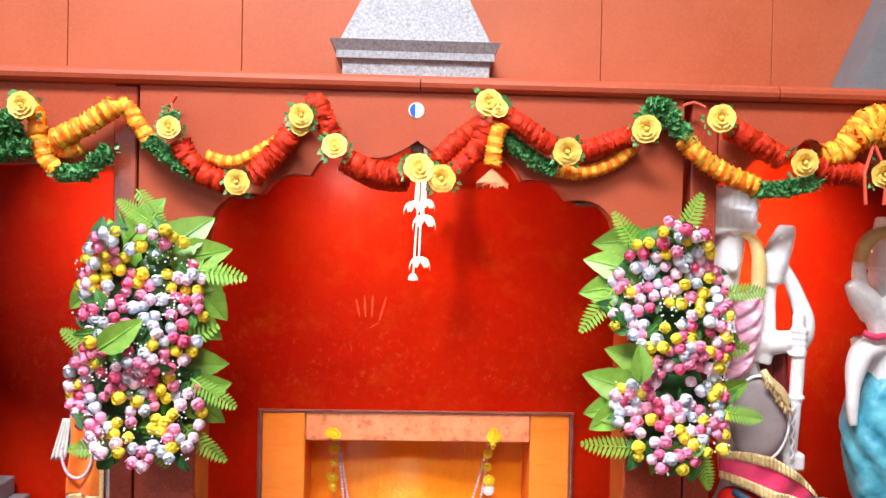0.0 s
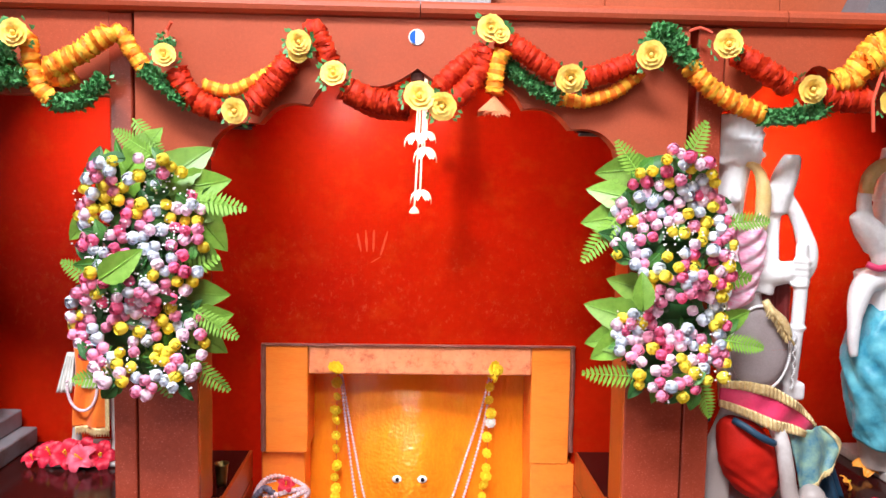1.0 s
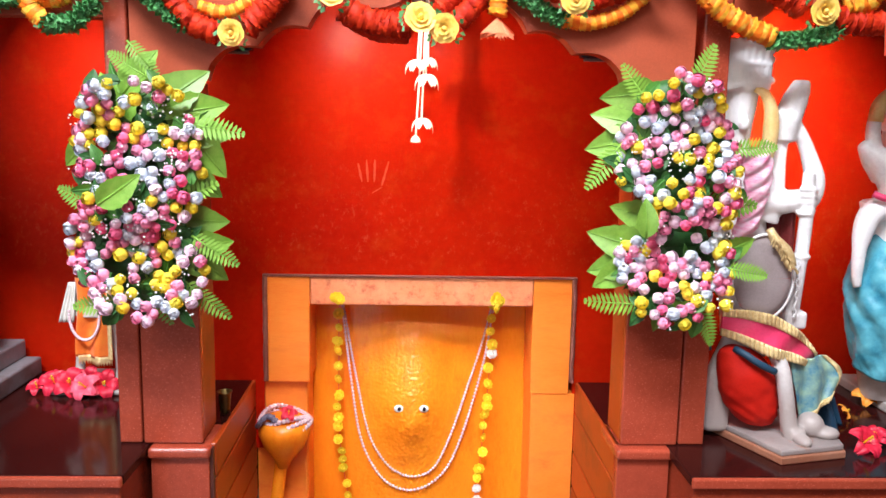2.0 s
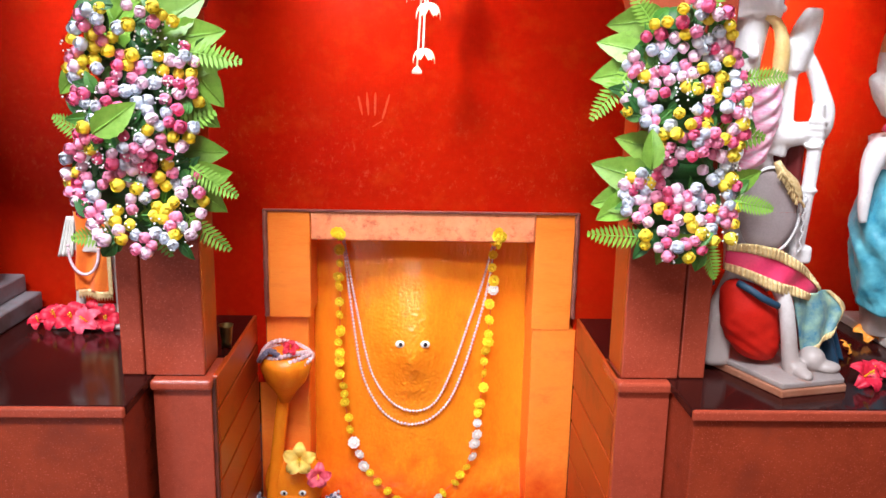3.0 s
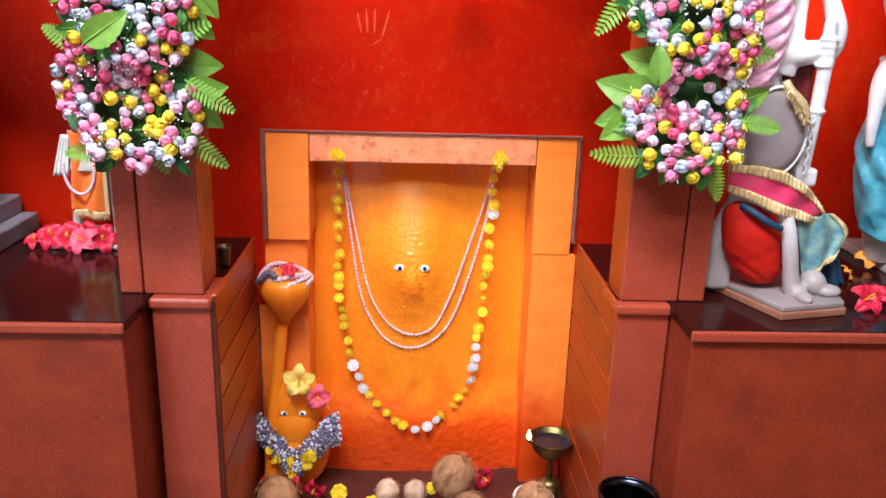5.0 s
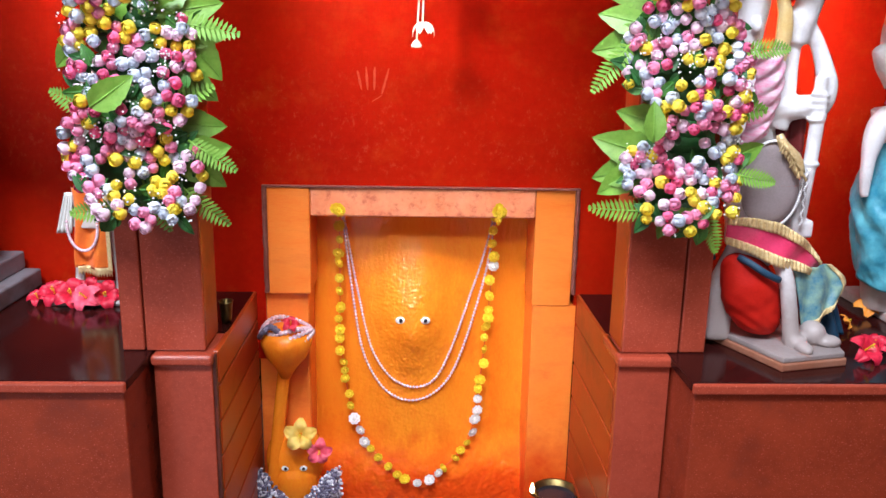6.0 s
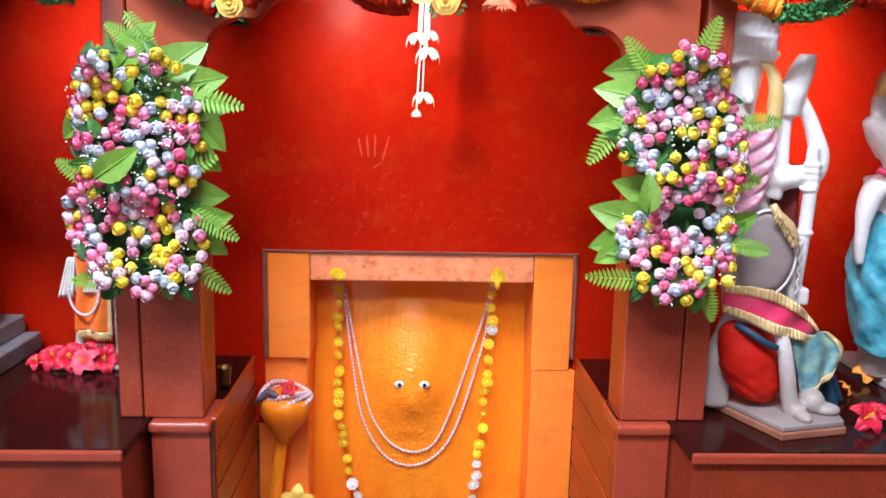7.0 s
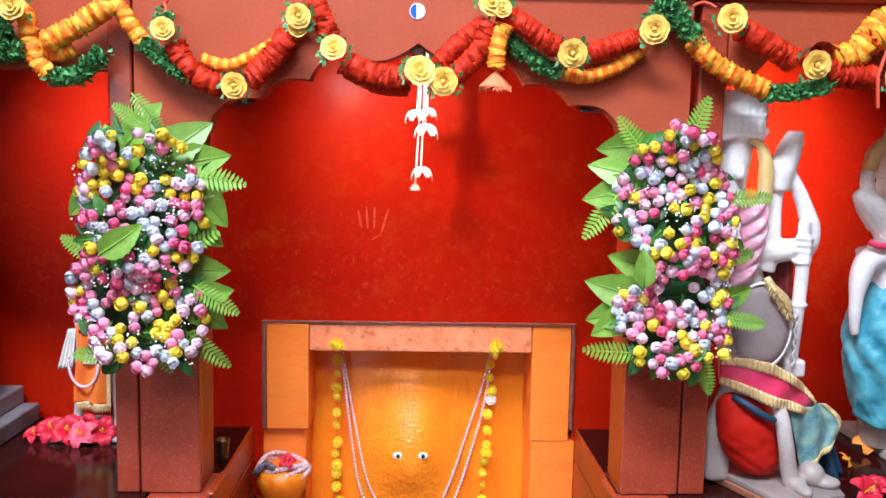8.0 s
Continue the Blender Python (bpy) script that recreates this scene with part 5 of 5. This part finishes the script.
def statue(name, label, build, mat, voxel=0.007):
    bm = bmesh.new()
    build(bm)
    ob = part(name, bm, mat, None, "", True)
    m = ob.modifiers.new("join", "REMESH")
    m.mode, m.voxel_size, m.use_smooth_shade = "VOXEL", voxel, True
    s = ob.modifiers.new("soften", "SMOOTH")
    s.factor, s.iterations = 0.5, 3
    return tagged(ob, label, "statue")


def limb(bm, pts, radii):
    ln = smooth_path(pts, 0.02)
    k = len(radii) - 1
    rr = []
    for i in range(len(ln)):
        f = i / (len(ln) - 1) * k
        j = min(int(f), k - 1)
        rr.append(radii[j] + (radii[j + 1] - radii[j]) * (f - j))
    return tube(bm, ln, rr, 14)


def god(bm):
    # legs, trunk, head under a tall pleated crown, raised forearm with conch, long staff
    limb(bm, [(1.040, 2.52, 0.89), (1.032, 2.52, 0.98), (1.036, 2.51, 1.07), (1.08, 2.51, 1.19), (1.13, 2.54, 1.30)], [0.042, 0.040, 0.038, 0.036, 0.05])
    box(bm, 0.995, 1.085, 2.47, 2.57, 0.88, 1.06, 0.02)
    limb(bm, [(1.262, 2.365, 0.895), (1.246, 2.375, 0.96), (1.232, 2.385, 1.06), (1.218, 2.41, 1.15), (1.18, 2.50, 1.28)], [0.031, 0.027, 0.026, 0.028, 0.05])
    box(bm, 1.235, 1.295, 2.335, 2.42, 0.885, 0.945, 0.012)
    ball(bm, (1.270, 2.325, 0.916), (0.028, 0.055, 0.020), 12)
    ball(bm, (1.335, 2.40, 0.940), (0.045, 0.05, 0.045), 14)
    ball(bm, (1.378, 2.37, 0.922), (0.045, 0.035, 0.022), 12)
    ball(bm, (1.15, 2.50, 1.21), (0.085, 0.07, 0.065), 14)
    limb(bm, [(1.15, 2.56, 1.22), (1.13, 2.57, 1.40), (1.11, 2.57, 1.58), (1.09, 2.57, 1.74), (1.06, 2.56, 1.84)], [0.085, 0.08, 0.10, 0.08, 0.045])
    limb(bm, [(1.055, 2.545, 1.82), (1.052, 2.54, 1.92), (1.058, 2.53, 2.02), (1.060, 2.53, 2.08)], [0.050, 0.055, 0.058, 0.062])
    ball(bm, (1.060, 2.475, 1.955), (0.018, 0.020, 0.026), 10)
    # crown: an upright pleated drum, wider towards the top, with knobs along one edge
    for k in range(13):
        x = 0.990 + 0.0118 * k
        box(bm, x - 0.0045 - 0.0008 * (12 - k), x + 0.0045, 2.462 - 0.004 * (k % 2), 2.60, 2.068 + 0.005 * math.sin(k * 5), 2.232 + 0.007 * math.sin(k * 3), 0.002, 1)
    box(bm, 0.984, 1.135, 2.470, 2.60, 2.075, 2.226, 0.008)
    for z in (2.085, 2.150, 2.215):
        limb(bm, [(0.985, 2.464, z), (1.06, 2.460, z), (1.138, 2.464, z)], [0.007, 0.007, 0.007])
    for k in range(10):
        ball(bm, (1.140 + 0.010 * math.sin(k * 2.3), 2.50 + 0.02 * math.cos(k * 1.9), 2.085 + 0.014 * k), 0.015, 8)
    # conch with its flared, flat-topped mouth
    limb(bm, [(1.205, 2.49, 1.90), (1.212, 2.49, 1.97), (1.232, 2.49, 2.04), (1.250, 2.49, 2.098)], [0.030, 0.044, 0.042, 0.026])
    box(bm, 1.226, 1.272, 2.462, 2.518, 2.045, 2.103, 0.010)
    limb(bm, [(1.168, 2.485, 2.00), (1.20, 2.485, 1.975), (1.235, 2.49, 1.945)], [0.022, 0.034, 0.030])
    # outer arm: shoulder, bent elbow, forearm back to the staff
    limb(bm, [(1.232, 2.49, 1.96), (1.268, 2.49, 1.91), (1.300, 2.49, 1.84), (1.322, 2.49, 1.77), (1.318, 2.49, 1.71), (1.296, 2.485, 1.675)], [0.026, 0.024, 0.027, 0.034, 0.032, 0.022])
    limb(bm, [(1.200, 2.50, 1.92), (1.198, 2.50, 1.80), (1.190, 2.50, 1.70), (1.175, 2.51, 1.63)], [0.024, 0.022, 0.030, 0.04])
    # the other forearm lying across with the hand on the staff
    limb(bm, [(1.13, 2.53, 1.68), (1.19, 2.50, 1.695), (1.245, 2.49, 1.70), (1.29, 2.48, 1.72)], [0.055, 0.048, 0.042, 0.026])
    for k in range(4):
        limb(bm, [(1.255 + 0.004 * k, 2.455, 1.745 - 0.022 * k), (1.295, 2.440, 1.742 - 0.022 * k), (1.312, 2.46, 1.738 - 0.022 * k)], [0.010, 0.010, 0.008])
    limb(bm, [(1.285, 2.46, 1.80), (1.288, 2.46, 1.64), (1.280, 2.46, 1.48), (1.270, 2.47, 1.30)], [0.020, 0.0235, 0.022, 0.024])
    for z in (1.66, 1.515):
        ball(bm, (1.284, 2.46, z), (0.031, 0.031, 0.010), 12)
    box(bm, 1.240, 1.318, 2.445, 2.52, 1.262, 1.325, 0.010)


stand = thing("plinth", "low brown-stained marble plinth under the crowned statue", "plinth", at=(1.25, 2.45, TOP))
corners = [(1.015, 2.60), (1.166, 2.237), (1.41, 2.295), (1.455, 2.50), (1.32, 2.70)]
for name, z0, z1, grow, stuff in (("foot", TOP, TOP + 0.026, 0.0, "plinth_foot"), ("block", TOP + 0.0262, TOP + 0.046, -0.010, "plinth")):
    bm = bmesh.new()
    rim = [((x - 1.27) * (1 + grow * 4) + 1.27, (y - 2.46) * (1 + grow * 4) + 2.46) for x, y in corners]
    lower = [bm.verts.new((x, y, z0)) for x, y in rim]
    upper = [bm.verts.new((x, y, z1)) for x, y in rim]
    bm.faces.new(lower[::-1])
    bm.faces.new(upper)
    for i in range(5):
        bm.faces.new((lower[i], lower[(i + 1) % 5], upper[(i + 1) % 5], upper[i]))
    bmesh.ops.bevel(bm, geom=list(bm.edges), offset=0.005, segments=2, profile=0.5, affect="EDGES")
    part(name, bm, stuff, stand)
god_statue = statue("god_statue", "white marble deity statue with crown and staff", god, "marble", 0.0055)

bow = thing("gilded_band", "pale gilded curved band beside the marble head", "band", at=(1.12, 2.46, 1.8))
part("band", limb(bmesh.new(), [(1.085, 2.47, 2.07), (1.118, 2.465, 2.055), (1.140, 2.46, 2.00), (1.143, 2.46, 1.90), (1.130, 2.47, 1.80)], [0.010, 0.022, 0.026, 0.024, 0.018]), "gilt", bow, "", True)

sash = thing("sash", "magenta silk sash with gold braid borders", "cloth", at=(1.2, 2.42, 1.15))


def sash_at(u, v, off=0.0):
    x = 1.018 + 0.362 * u
    top = 1.330 - 0.168 * max(0.0, (u - 0.38) / 0.62) ** 1.5 + 0.006 * math.sin(u * 9)
    low = 1.246 - 0.128 * u + 0.004 * math.sin(u * 11)
    a = (u - 0.42) * 2.4
    return (x, 2.515 - 0.125 * math.cos(a) - off - 0.007 * math.sin(u * 21 + v * 5) * (0.3 + u), top + (low - top) * v)


thicken(part("silk", sheet(bmesh.new(), lambda u, v: sash_at(u, v), 50, 12), "magenta", sash, "", True), 0.004)
for v0, v1 in ((-0.03, 0.26), (0.76, 1.05)):
    thicken(part("braid", sheet(bmesh.new(), lambda u, v: sash_at(u, v0 + (v1 - v0) * v, 0.005 + 0.004 * math.sin(u * 150)), 150, 4), "gold", sash, "", True), 0.004)

dhoti = thing("wrap_cloth", "crimson cotton wrap bunched round the statue's knees", "cloth", at=(1.13, 2.43, 0.92))


def wrap(u, v):
    a = u * 2 * math.pi
    t = v * math.pi
    r = 0.108 * math.sin(t) ** 0.75
    x = 1.128 + r * math.cos(a) - 0.035 * math.cos(t) * 0.6
    z = 1.062 + 0.140 * math.cos(t) - 0.035 * math.cos(a) * math.sin(t)
    y = 2.455 + 0.08 * math.sin(a) * math.sin(t) ** 0.75
    k = math.sin(t) * (0.003 * math.sin(5 * t + 3.0 * math.cos(a + 0.6)) + 0.0035 * math.sin(15 * t - 5 * math.cos(a)) * max(0.0, -math.cos(t)) + 0.004 * noise.noise(Vector((x * 18, y * 18, z * 30))))
    return (x + k * math.cos(a), y + k * math.sin(a), z)


part("cloth", sheet(bmesh.new(), wrap, 60, 50), "crimson", dhoti, "", True)
belt = thing("waist_band", "navy cloth band under the sash", "cloth", at=(1.12, 2.4, 1.15))
part("cloth", tube(bmesh.new(), smooth_path([(1.062, 2.42, 1.200), (1.085, 2.385, 1.190), (1.13, 2.365, 1.162), (1.185, 2.375, 1.135)], 0.015), 0.012, 10), "navy", belt, "", True)
part("cloth", tube(bmesh.new(), smooth_path([(1.005, 2.56, 1.34), (1.0, 2.56, 1.25), (1.01, 2.55, 1.16)], 0.02), 0.022, 10), "navy", belt, "", True)

shawl2 = thing("brocade_shawl", "teal and gold brocade hanging end with braid", "cloth", at=(1.36, 2.45, 0.92))


def tail(u, v, off=0.0):
    x = 1.255 + 0.150 * u + v * (0.055 - 0.015 * u) + 0.035 * math.sin(math.pi * v) * u
    z = 1.160 + 0.005 * u - v * (0.225 - 0.105 * u)
    return (x, 2.435 - off - 0.010 * math.sin(u * 13 + v * 4) - 0.02 * v + 0.05 * u * u + 0.006 * noise.noise(Vector((u * 5, v * 5, 2.0))), z)


thicken(part("cloth", sheet(bmesh.new(), lambda u, v: tail(u, v), 30, 26), "teal", shawl2, "", True), 0.004)
thicken(part("braid", sheet(bmesh.new(), lambda u, v: tail(u, 0.90 + 0.14 * v, 0.005 + 0.002 * math.sin(u * 90)), 90, 4), "gold", shawl2, "", True), 0.004)
thicken(part("braid", sheet(bmesh.new(), lambda u, v: tail(0.93 + 0.10 * u, v * 1.03, 0.005), 4, 60), "gold", shawl2, "", True), 0.004)
thicken(part("lining", sheet(bmesh.new(), lambda u, v: (1.37 + 0.07 * u + 0.055 * v, 2.475 + 0.02 * math.sin(u * 9), 1.02 - 0.145 * v + 0.03 * u), 12, 12), "navy", shawl2, "", True), 0.004)

cape = thing("cape", "taupe cloth panel edged with white pearls", "cloth", at=(1.13, 2.42, 1.3))
bm = bmesh.new()
sheet(bm, lambda u, v: (1.135 + 0.098 * math.cos(u * 2 * math.pi) * v, 2.415 - 0.03 * math.sqrt(max(0, 1 - v * v)) + 0.006 * math.sin(u * 12) * v, 1.450 + 0.140 * math.sin(u * 2 * math.pi) * v), 40, 10)
part("cloth", bm, "taupe", cape, "", True)
bm = bmesh.new()
for k in range(64):
    a = (k / 64 - 0.42) * math.pi * 1.15
    ball(bm, (1.135 + 0.102 * math.cos(a), 2.405, 1.450 + 0.145 * math.sin(a)), 0.0055, 6)
    if k < 30:
        ball(bm, (1.262 + 0.004 * math.sin(k), 2.43, 1.50 - 0.0065 * k), 0.005, 6)
tagged(part("pearl_edge", bm, "marble", cape, "", True), kind="stuff")
robe = thing("robe", "pink and white striped robe on the statue", "cloth", at=(1.1, 2.45, 1.6))
thicken(part("cloth", sheet(bmesh.new(), lambda u, v: (1.045 + 0.092 * u + 0.02 * math.sin(v * 4), 2.45 - 0.05 * math.sin(u * math.pi) - 0.008 * math.sin(v * 34 + u * 5), 1.86 - 0.29 * v + 0.05 * u), 20, 50), "stripe", robe, "", True), 0.004)
tassel = thing("gold_tassel", "golden tinsel tassel hanging on the statue", "tassel", at=(1.19, 2.4, 1.48))
bm = bmesh.new()
limb(bm, [(1.142, 2.405, 1.615), (1.160, 2.40, 1.58), (1.195, 2.40, 1.545), (1.222, 2.40, 1.49)], [0.012, 0.018, 0.024, 0.018])
for k in range(40):
    q = Vector((1.15 + 0.0018 * k, 2.385, 1.60 - 0.0026 * k))
    tube(bm, [q, q + Vector((rnd.uniform(-0.02, 0.02), -0.012, -0.03))], 0.003, 4)
part("tinsel", bm, "gold", tassel, "", True)
maroon = thing("maroon_cloth", "dark maroon cloth behind the staff", "cloth", at=(1.22, 2.5, 1.5))
thicken(part("cloth", sheet(bmesh.new(), lambda u, v: (1.160 + 0.115 * u, 2.515 + 0.012 * math.sin(u * 12), 1.72 - (0.02 + 0.20 * v) - 0.05 * abs(math.sin(u * 7)) * v), 24, 14), "maroon", maroon, "", True), 0.004)
green = thing("green_cloth", "dark green cloth tuck beside the staff", "cloth", at=(1.24, 2.5, 1.36))
thicken(part("cloth", sheet(bmesh.new(), lambda u, v: (1.20 + 0.07 * u, 2.485 + 0.01 * math.sin(u * 9), 1.42 - 0.10 * v), 10, 10), "navy", green, "", True), 0.004)


def goddess(bm):
    limb(bm, [(1.82, 2.82, 0.90), (1.81, 2.82, 1.2), (1.80, 2.81, 1.45), (1.78, 2.80, 1.68)], [0.07, 0.10, 0.09, 0.11])
    ball(bm, (1.80, 2.80, 1.90), (0.075, 0.08, 0.10), 18)
    limb(bm, [(1.80, 2.8, 1.95), (1.80, 2.8, 2.15)], [0.08, 0.05])
    limb(bm, [(1.76, 2.76, 1.66), (1.70, 2.73, 1.655), (1.655, 2.72, 1.63), (1.632, 2.72, 1.54), (1.628, 2.72, 1.42), (1.634, 2.72, 1.36)], [0.05, 0.046, 0.040, 0.026, 0.022, 0.014])
    limb(bm, [(1.73, 2.76, 1.80), (1.670, 2.74, 1.86), (1.650, 2.74, 1.93), (1.652, 2.74, 1.985)], [0.035, 0.030, 0.028, 0.024])
    limb(bm, [(1.71, 2.73, 1.78), (1.665, 2.73, 1.84), (1.605, 2.73, 1.895)], [0.055, 0.052, 0.018])
    limb(bm, [(1.70, 2.73, 1.80), (1.72, 2.72, 1.74), (1.75, 2.74, 1.68)], [0.045, 0.040, 0.05])
    limb(bm, [(1.76, 2.70, 1.84), (1.73, 2.69, 1.80), (1.75, 2.70, 1.74)], [0.03, 0.028, 0.035])


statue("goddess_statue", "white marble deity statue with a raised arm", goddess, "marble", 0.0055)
bow2 = thing("gilded_band", "pale gilded arch over the marble shoulder", "band", at=(1.70, 2.72, 1.98))
part("band", limb(bmesh.new(), [(1.652, 2.735, 1.975), (1.660, 2.735, 2.03), (1.700, 2.735, 2.075), (1.76, 2.74, 2.09)], [0.026, 0.027, 0.026, 0.024]), "gilt", bow2, "", True)
slab = thing("plinth", "low grey marble slab under the statue", "plinth", at=(1.9, 2.95, TOP))
bm = bmesh.new()
box(bm, 1.80, 2.3, 2.70, 3.12, TOP, TOP + 0.04, 0.008)
part("block", bm, "old_marble", slab)
skirt = thing("skirt", "aqua silk skirt draped on the marble statue", "cloth", at=(1.80, 2.8, 1.0))


def skirt_at(u, v):
    a = (u - 0.25) * 2 * math.pi
    r = 0.085 + 0.085 * math.sin(min(1.0, v * 1.9) * math.pi * 0.5) - 0.13 * max(0.0, v - 0.55) ** 1.4
    k = 1 + 0.045 * math.sin(u * 46 + 5 * math.sin(v * 6)) + 0.05 * noise.noise(Vector((u * 16, v * 9, 1.0))) + 0.03 * noise.noise(Vector((u * 40, v * 22, 5.0)))
    return (1.805 + 0.02 * v + r * k * math.cos(a), 2.79 + r * k * math.sin(a) * 0.85, 1.60 - 0.58 * v + 0.02 * math.sin(u * 12))


thicken(part("silk", sheet(bmesh.new(), skirt_at, 120, 60), "aqua", skirt, "", True), 0.003)
armlet = thing("armlet", "bright pink ribbon tied on the marble arm", "ribbon", at=(1.68, 2.68, 1.7))
part("ribbon", tube(bmesh.new(), smooth_path([(1.645, 2.69, 1.715), (1.68, 2.675, 1.700), (1.725, 2.685, 1.705)], 0.01), 0.013, 8), "magenta", armlet, "", True)

# the side bay by the other column
pedestal = thing("pedestal", "stepped worn marble pedestal, shade painted into its grey", "pedestal", at=(-1.6, 2.85, TOP))
bm = bmesh.new()
box(bm, -2.2, -1.60, 2.62, 3.17, TOP, TOP + 0.075, 0.008)
part("lower_step", bm, "pedestal", pedestal)
bm = bmesh.new()
box(bm, -2.2, -1.662, 2.70, 3.17, TOP + 0.0755, TOP + 0.150, 0.008)
part("upper_step", bm, "pedestal", pedestal)


def seated(bm):
    ball(bm, (-1.870, 2.95, 1.15), (0.20, 0.14, 0.15), 20)
    ball(bm, (-1.715, 2.86, 1.10), (0.05, 0.06, 0.09), 14)
    limb(bm, [(-1.870, 2.95, 1.15), (-1.850, 2.97, 1.4), (-1.850, 2.97, 1.55)], [0.15, 0.13, 0.10])
    ball(bm, (-1.730, 2.86, 1.325), (0.055, 0.05, 0.045), 14)
    limb(bm, [(-1.830, 2.92, 1.45), (-1.760, 2.88, 1.35), (-1.730, 2.86, 1.33)], [0.05, 0.045, 0.04])
    ball(bm, (-1.860, 2.95, 1.70), (0.09, 0.09, 0.12), 16)


statue("seated_statue", "pale marble seated statue on the stepped pedestal", seated, "old_marble")


def slim(bm):
    limb(bm, [(-1.385, 2.96, 0.885), (-1.368, 2.99, 0.93), (-1.362, 3.0, 1.05), (-1.34, 3.02, 1.2)], [0.022, 0.018, 0.022, 0.04])
    ball(bm, (-1.405, 2.93, 0.885), (0.028, 0.05, 0.018), 12)
    limb(bm, [(-1.20, 2.98, 0.885), (-1.21, 3.0, 1.0), (-1.25, 3.02, 1.2)], [0.024, 0.022, 0.04])
    limb(bm, [(-1.30, 3.03, 1.15), (-1.29, 3.05, 1.35), (-1.28, 3.05, 1.55)], [0.10, 0.08, 0.10])
    ball(bm, (-1.28, 3.04, 1.70), (0.07, 0.075, 0.10), 16)
    box(bm, -1.46, -1.05, 2.88, 3.18, TOP, TOP + 0.022, 0.006)


statue("slim_statue", "small silvery statue wearing an orange cloth", slim, "old_marble", 0.006)
ban = thing("cloth_apron", "saffron cloth apron with gold fringe", "cloth", at=(-1.3, 2.96, 1.0))
thicken(part("cloth", sheet(bmesh.new(), lambda u, v: (-1.352 + 0.125 * u + 0.008 * math.sin(v * 5), 2.945 - 0.012 * math.sin(u * 9 + v * 2), 1.32 - 0.315 * v - 0.012 * u), 24, 24), "saffron", ban, "", True), 0.003)
thicken(part("fringe", sheet(bmesh.new(), lambda u, v: (-1.346 + 0.122 * u, 2.938 - 0.012 * math.sin(u * 9 + 2), 1.012 - 0.030 * v * (1 + 0.25 * math.sin(u * 90)) - 0.012 * u), 80, 3), "gold", ban, "", True), 0.003)
thicken(part("fringe", sheet(bmesh.new(), lambda u, v: (-1.232 + 0.016 * u, 2.935, 1.30 - 0.31 * v), 3, 60), "gold", ban, "", True), 0.003)
thicken(part("pleat", sheet(bmesh.new(), lambda u, v: (-1.380 - 0.045 * v + 0.03 * u * (1 + v) * 1.0, 2.95 - 0.006 * math.sin(u * 22), 1.30 - 0.16 * v), 20, 10), "string", ban, "pale pleated cloth end", True), 0.003)
bm = bmesh.new()
for k in range(44):
    a = math.pi * k / 43
    ball(bm, (-1.315 - 0.058 * math.cos(a), 2.925, 1.19 - 0.115 * math.sin(a) ** 0.8), 0.0065, 6)
part("bead_strand", bm, "bead", ban, "string of pale beads", True)

for x, y, mat, r, tl in ((-1.44, 2.92, "hib_red", 0.06, (-50, 0)), (-1.37, 2.90, "hib_red", 0.065, (-40, 15)), (-1.30, 2.87, "hib_pink", 0.060, (-40, -20)), (-1.24, 2.90, "hib_red", 0.062, (-35, 30)), (-1.32, 2.96, "hib_red", 0.06, (-20, 10)), (-1.50, 2.90, "hib_red", 0.04, (-60, 0))):
    hibiscus("hibiscus_flower", "red hibiscus laid at the statue's feet", mat, (x, y, TOP + r * 0.62), r, tl)
for x, y, mat, r, tl in ((1.495, 2.345, "hib_red", 0.060, (-45, 20)), (1.560, 2.275, "hib_red", 0.055, (-60, 40)), (1.575, 2.41, "hib_red", 0.045, (-60, -30))):
    hibiscus("hibiscus_flower", "red hibiscus laid beside the statue", mat, (x, y, TOP + r * 0.6), r, tl)
hibiscus("hibiscus_flower", "orange hibiscus lying on the platform", "hib_orange", (1.775, 2.83, TOP + 0.035), 0.055, (-50, 0))
hibiscus("hibiscus_flower", "orange hibiscus lying on the platform", "hib_orange", (1.605, 2.68, TOP + 0.022), 0.032, (-70, 50))
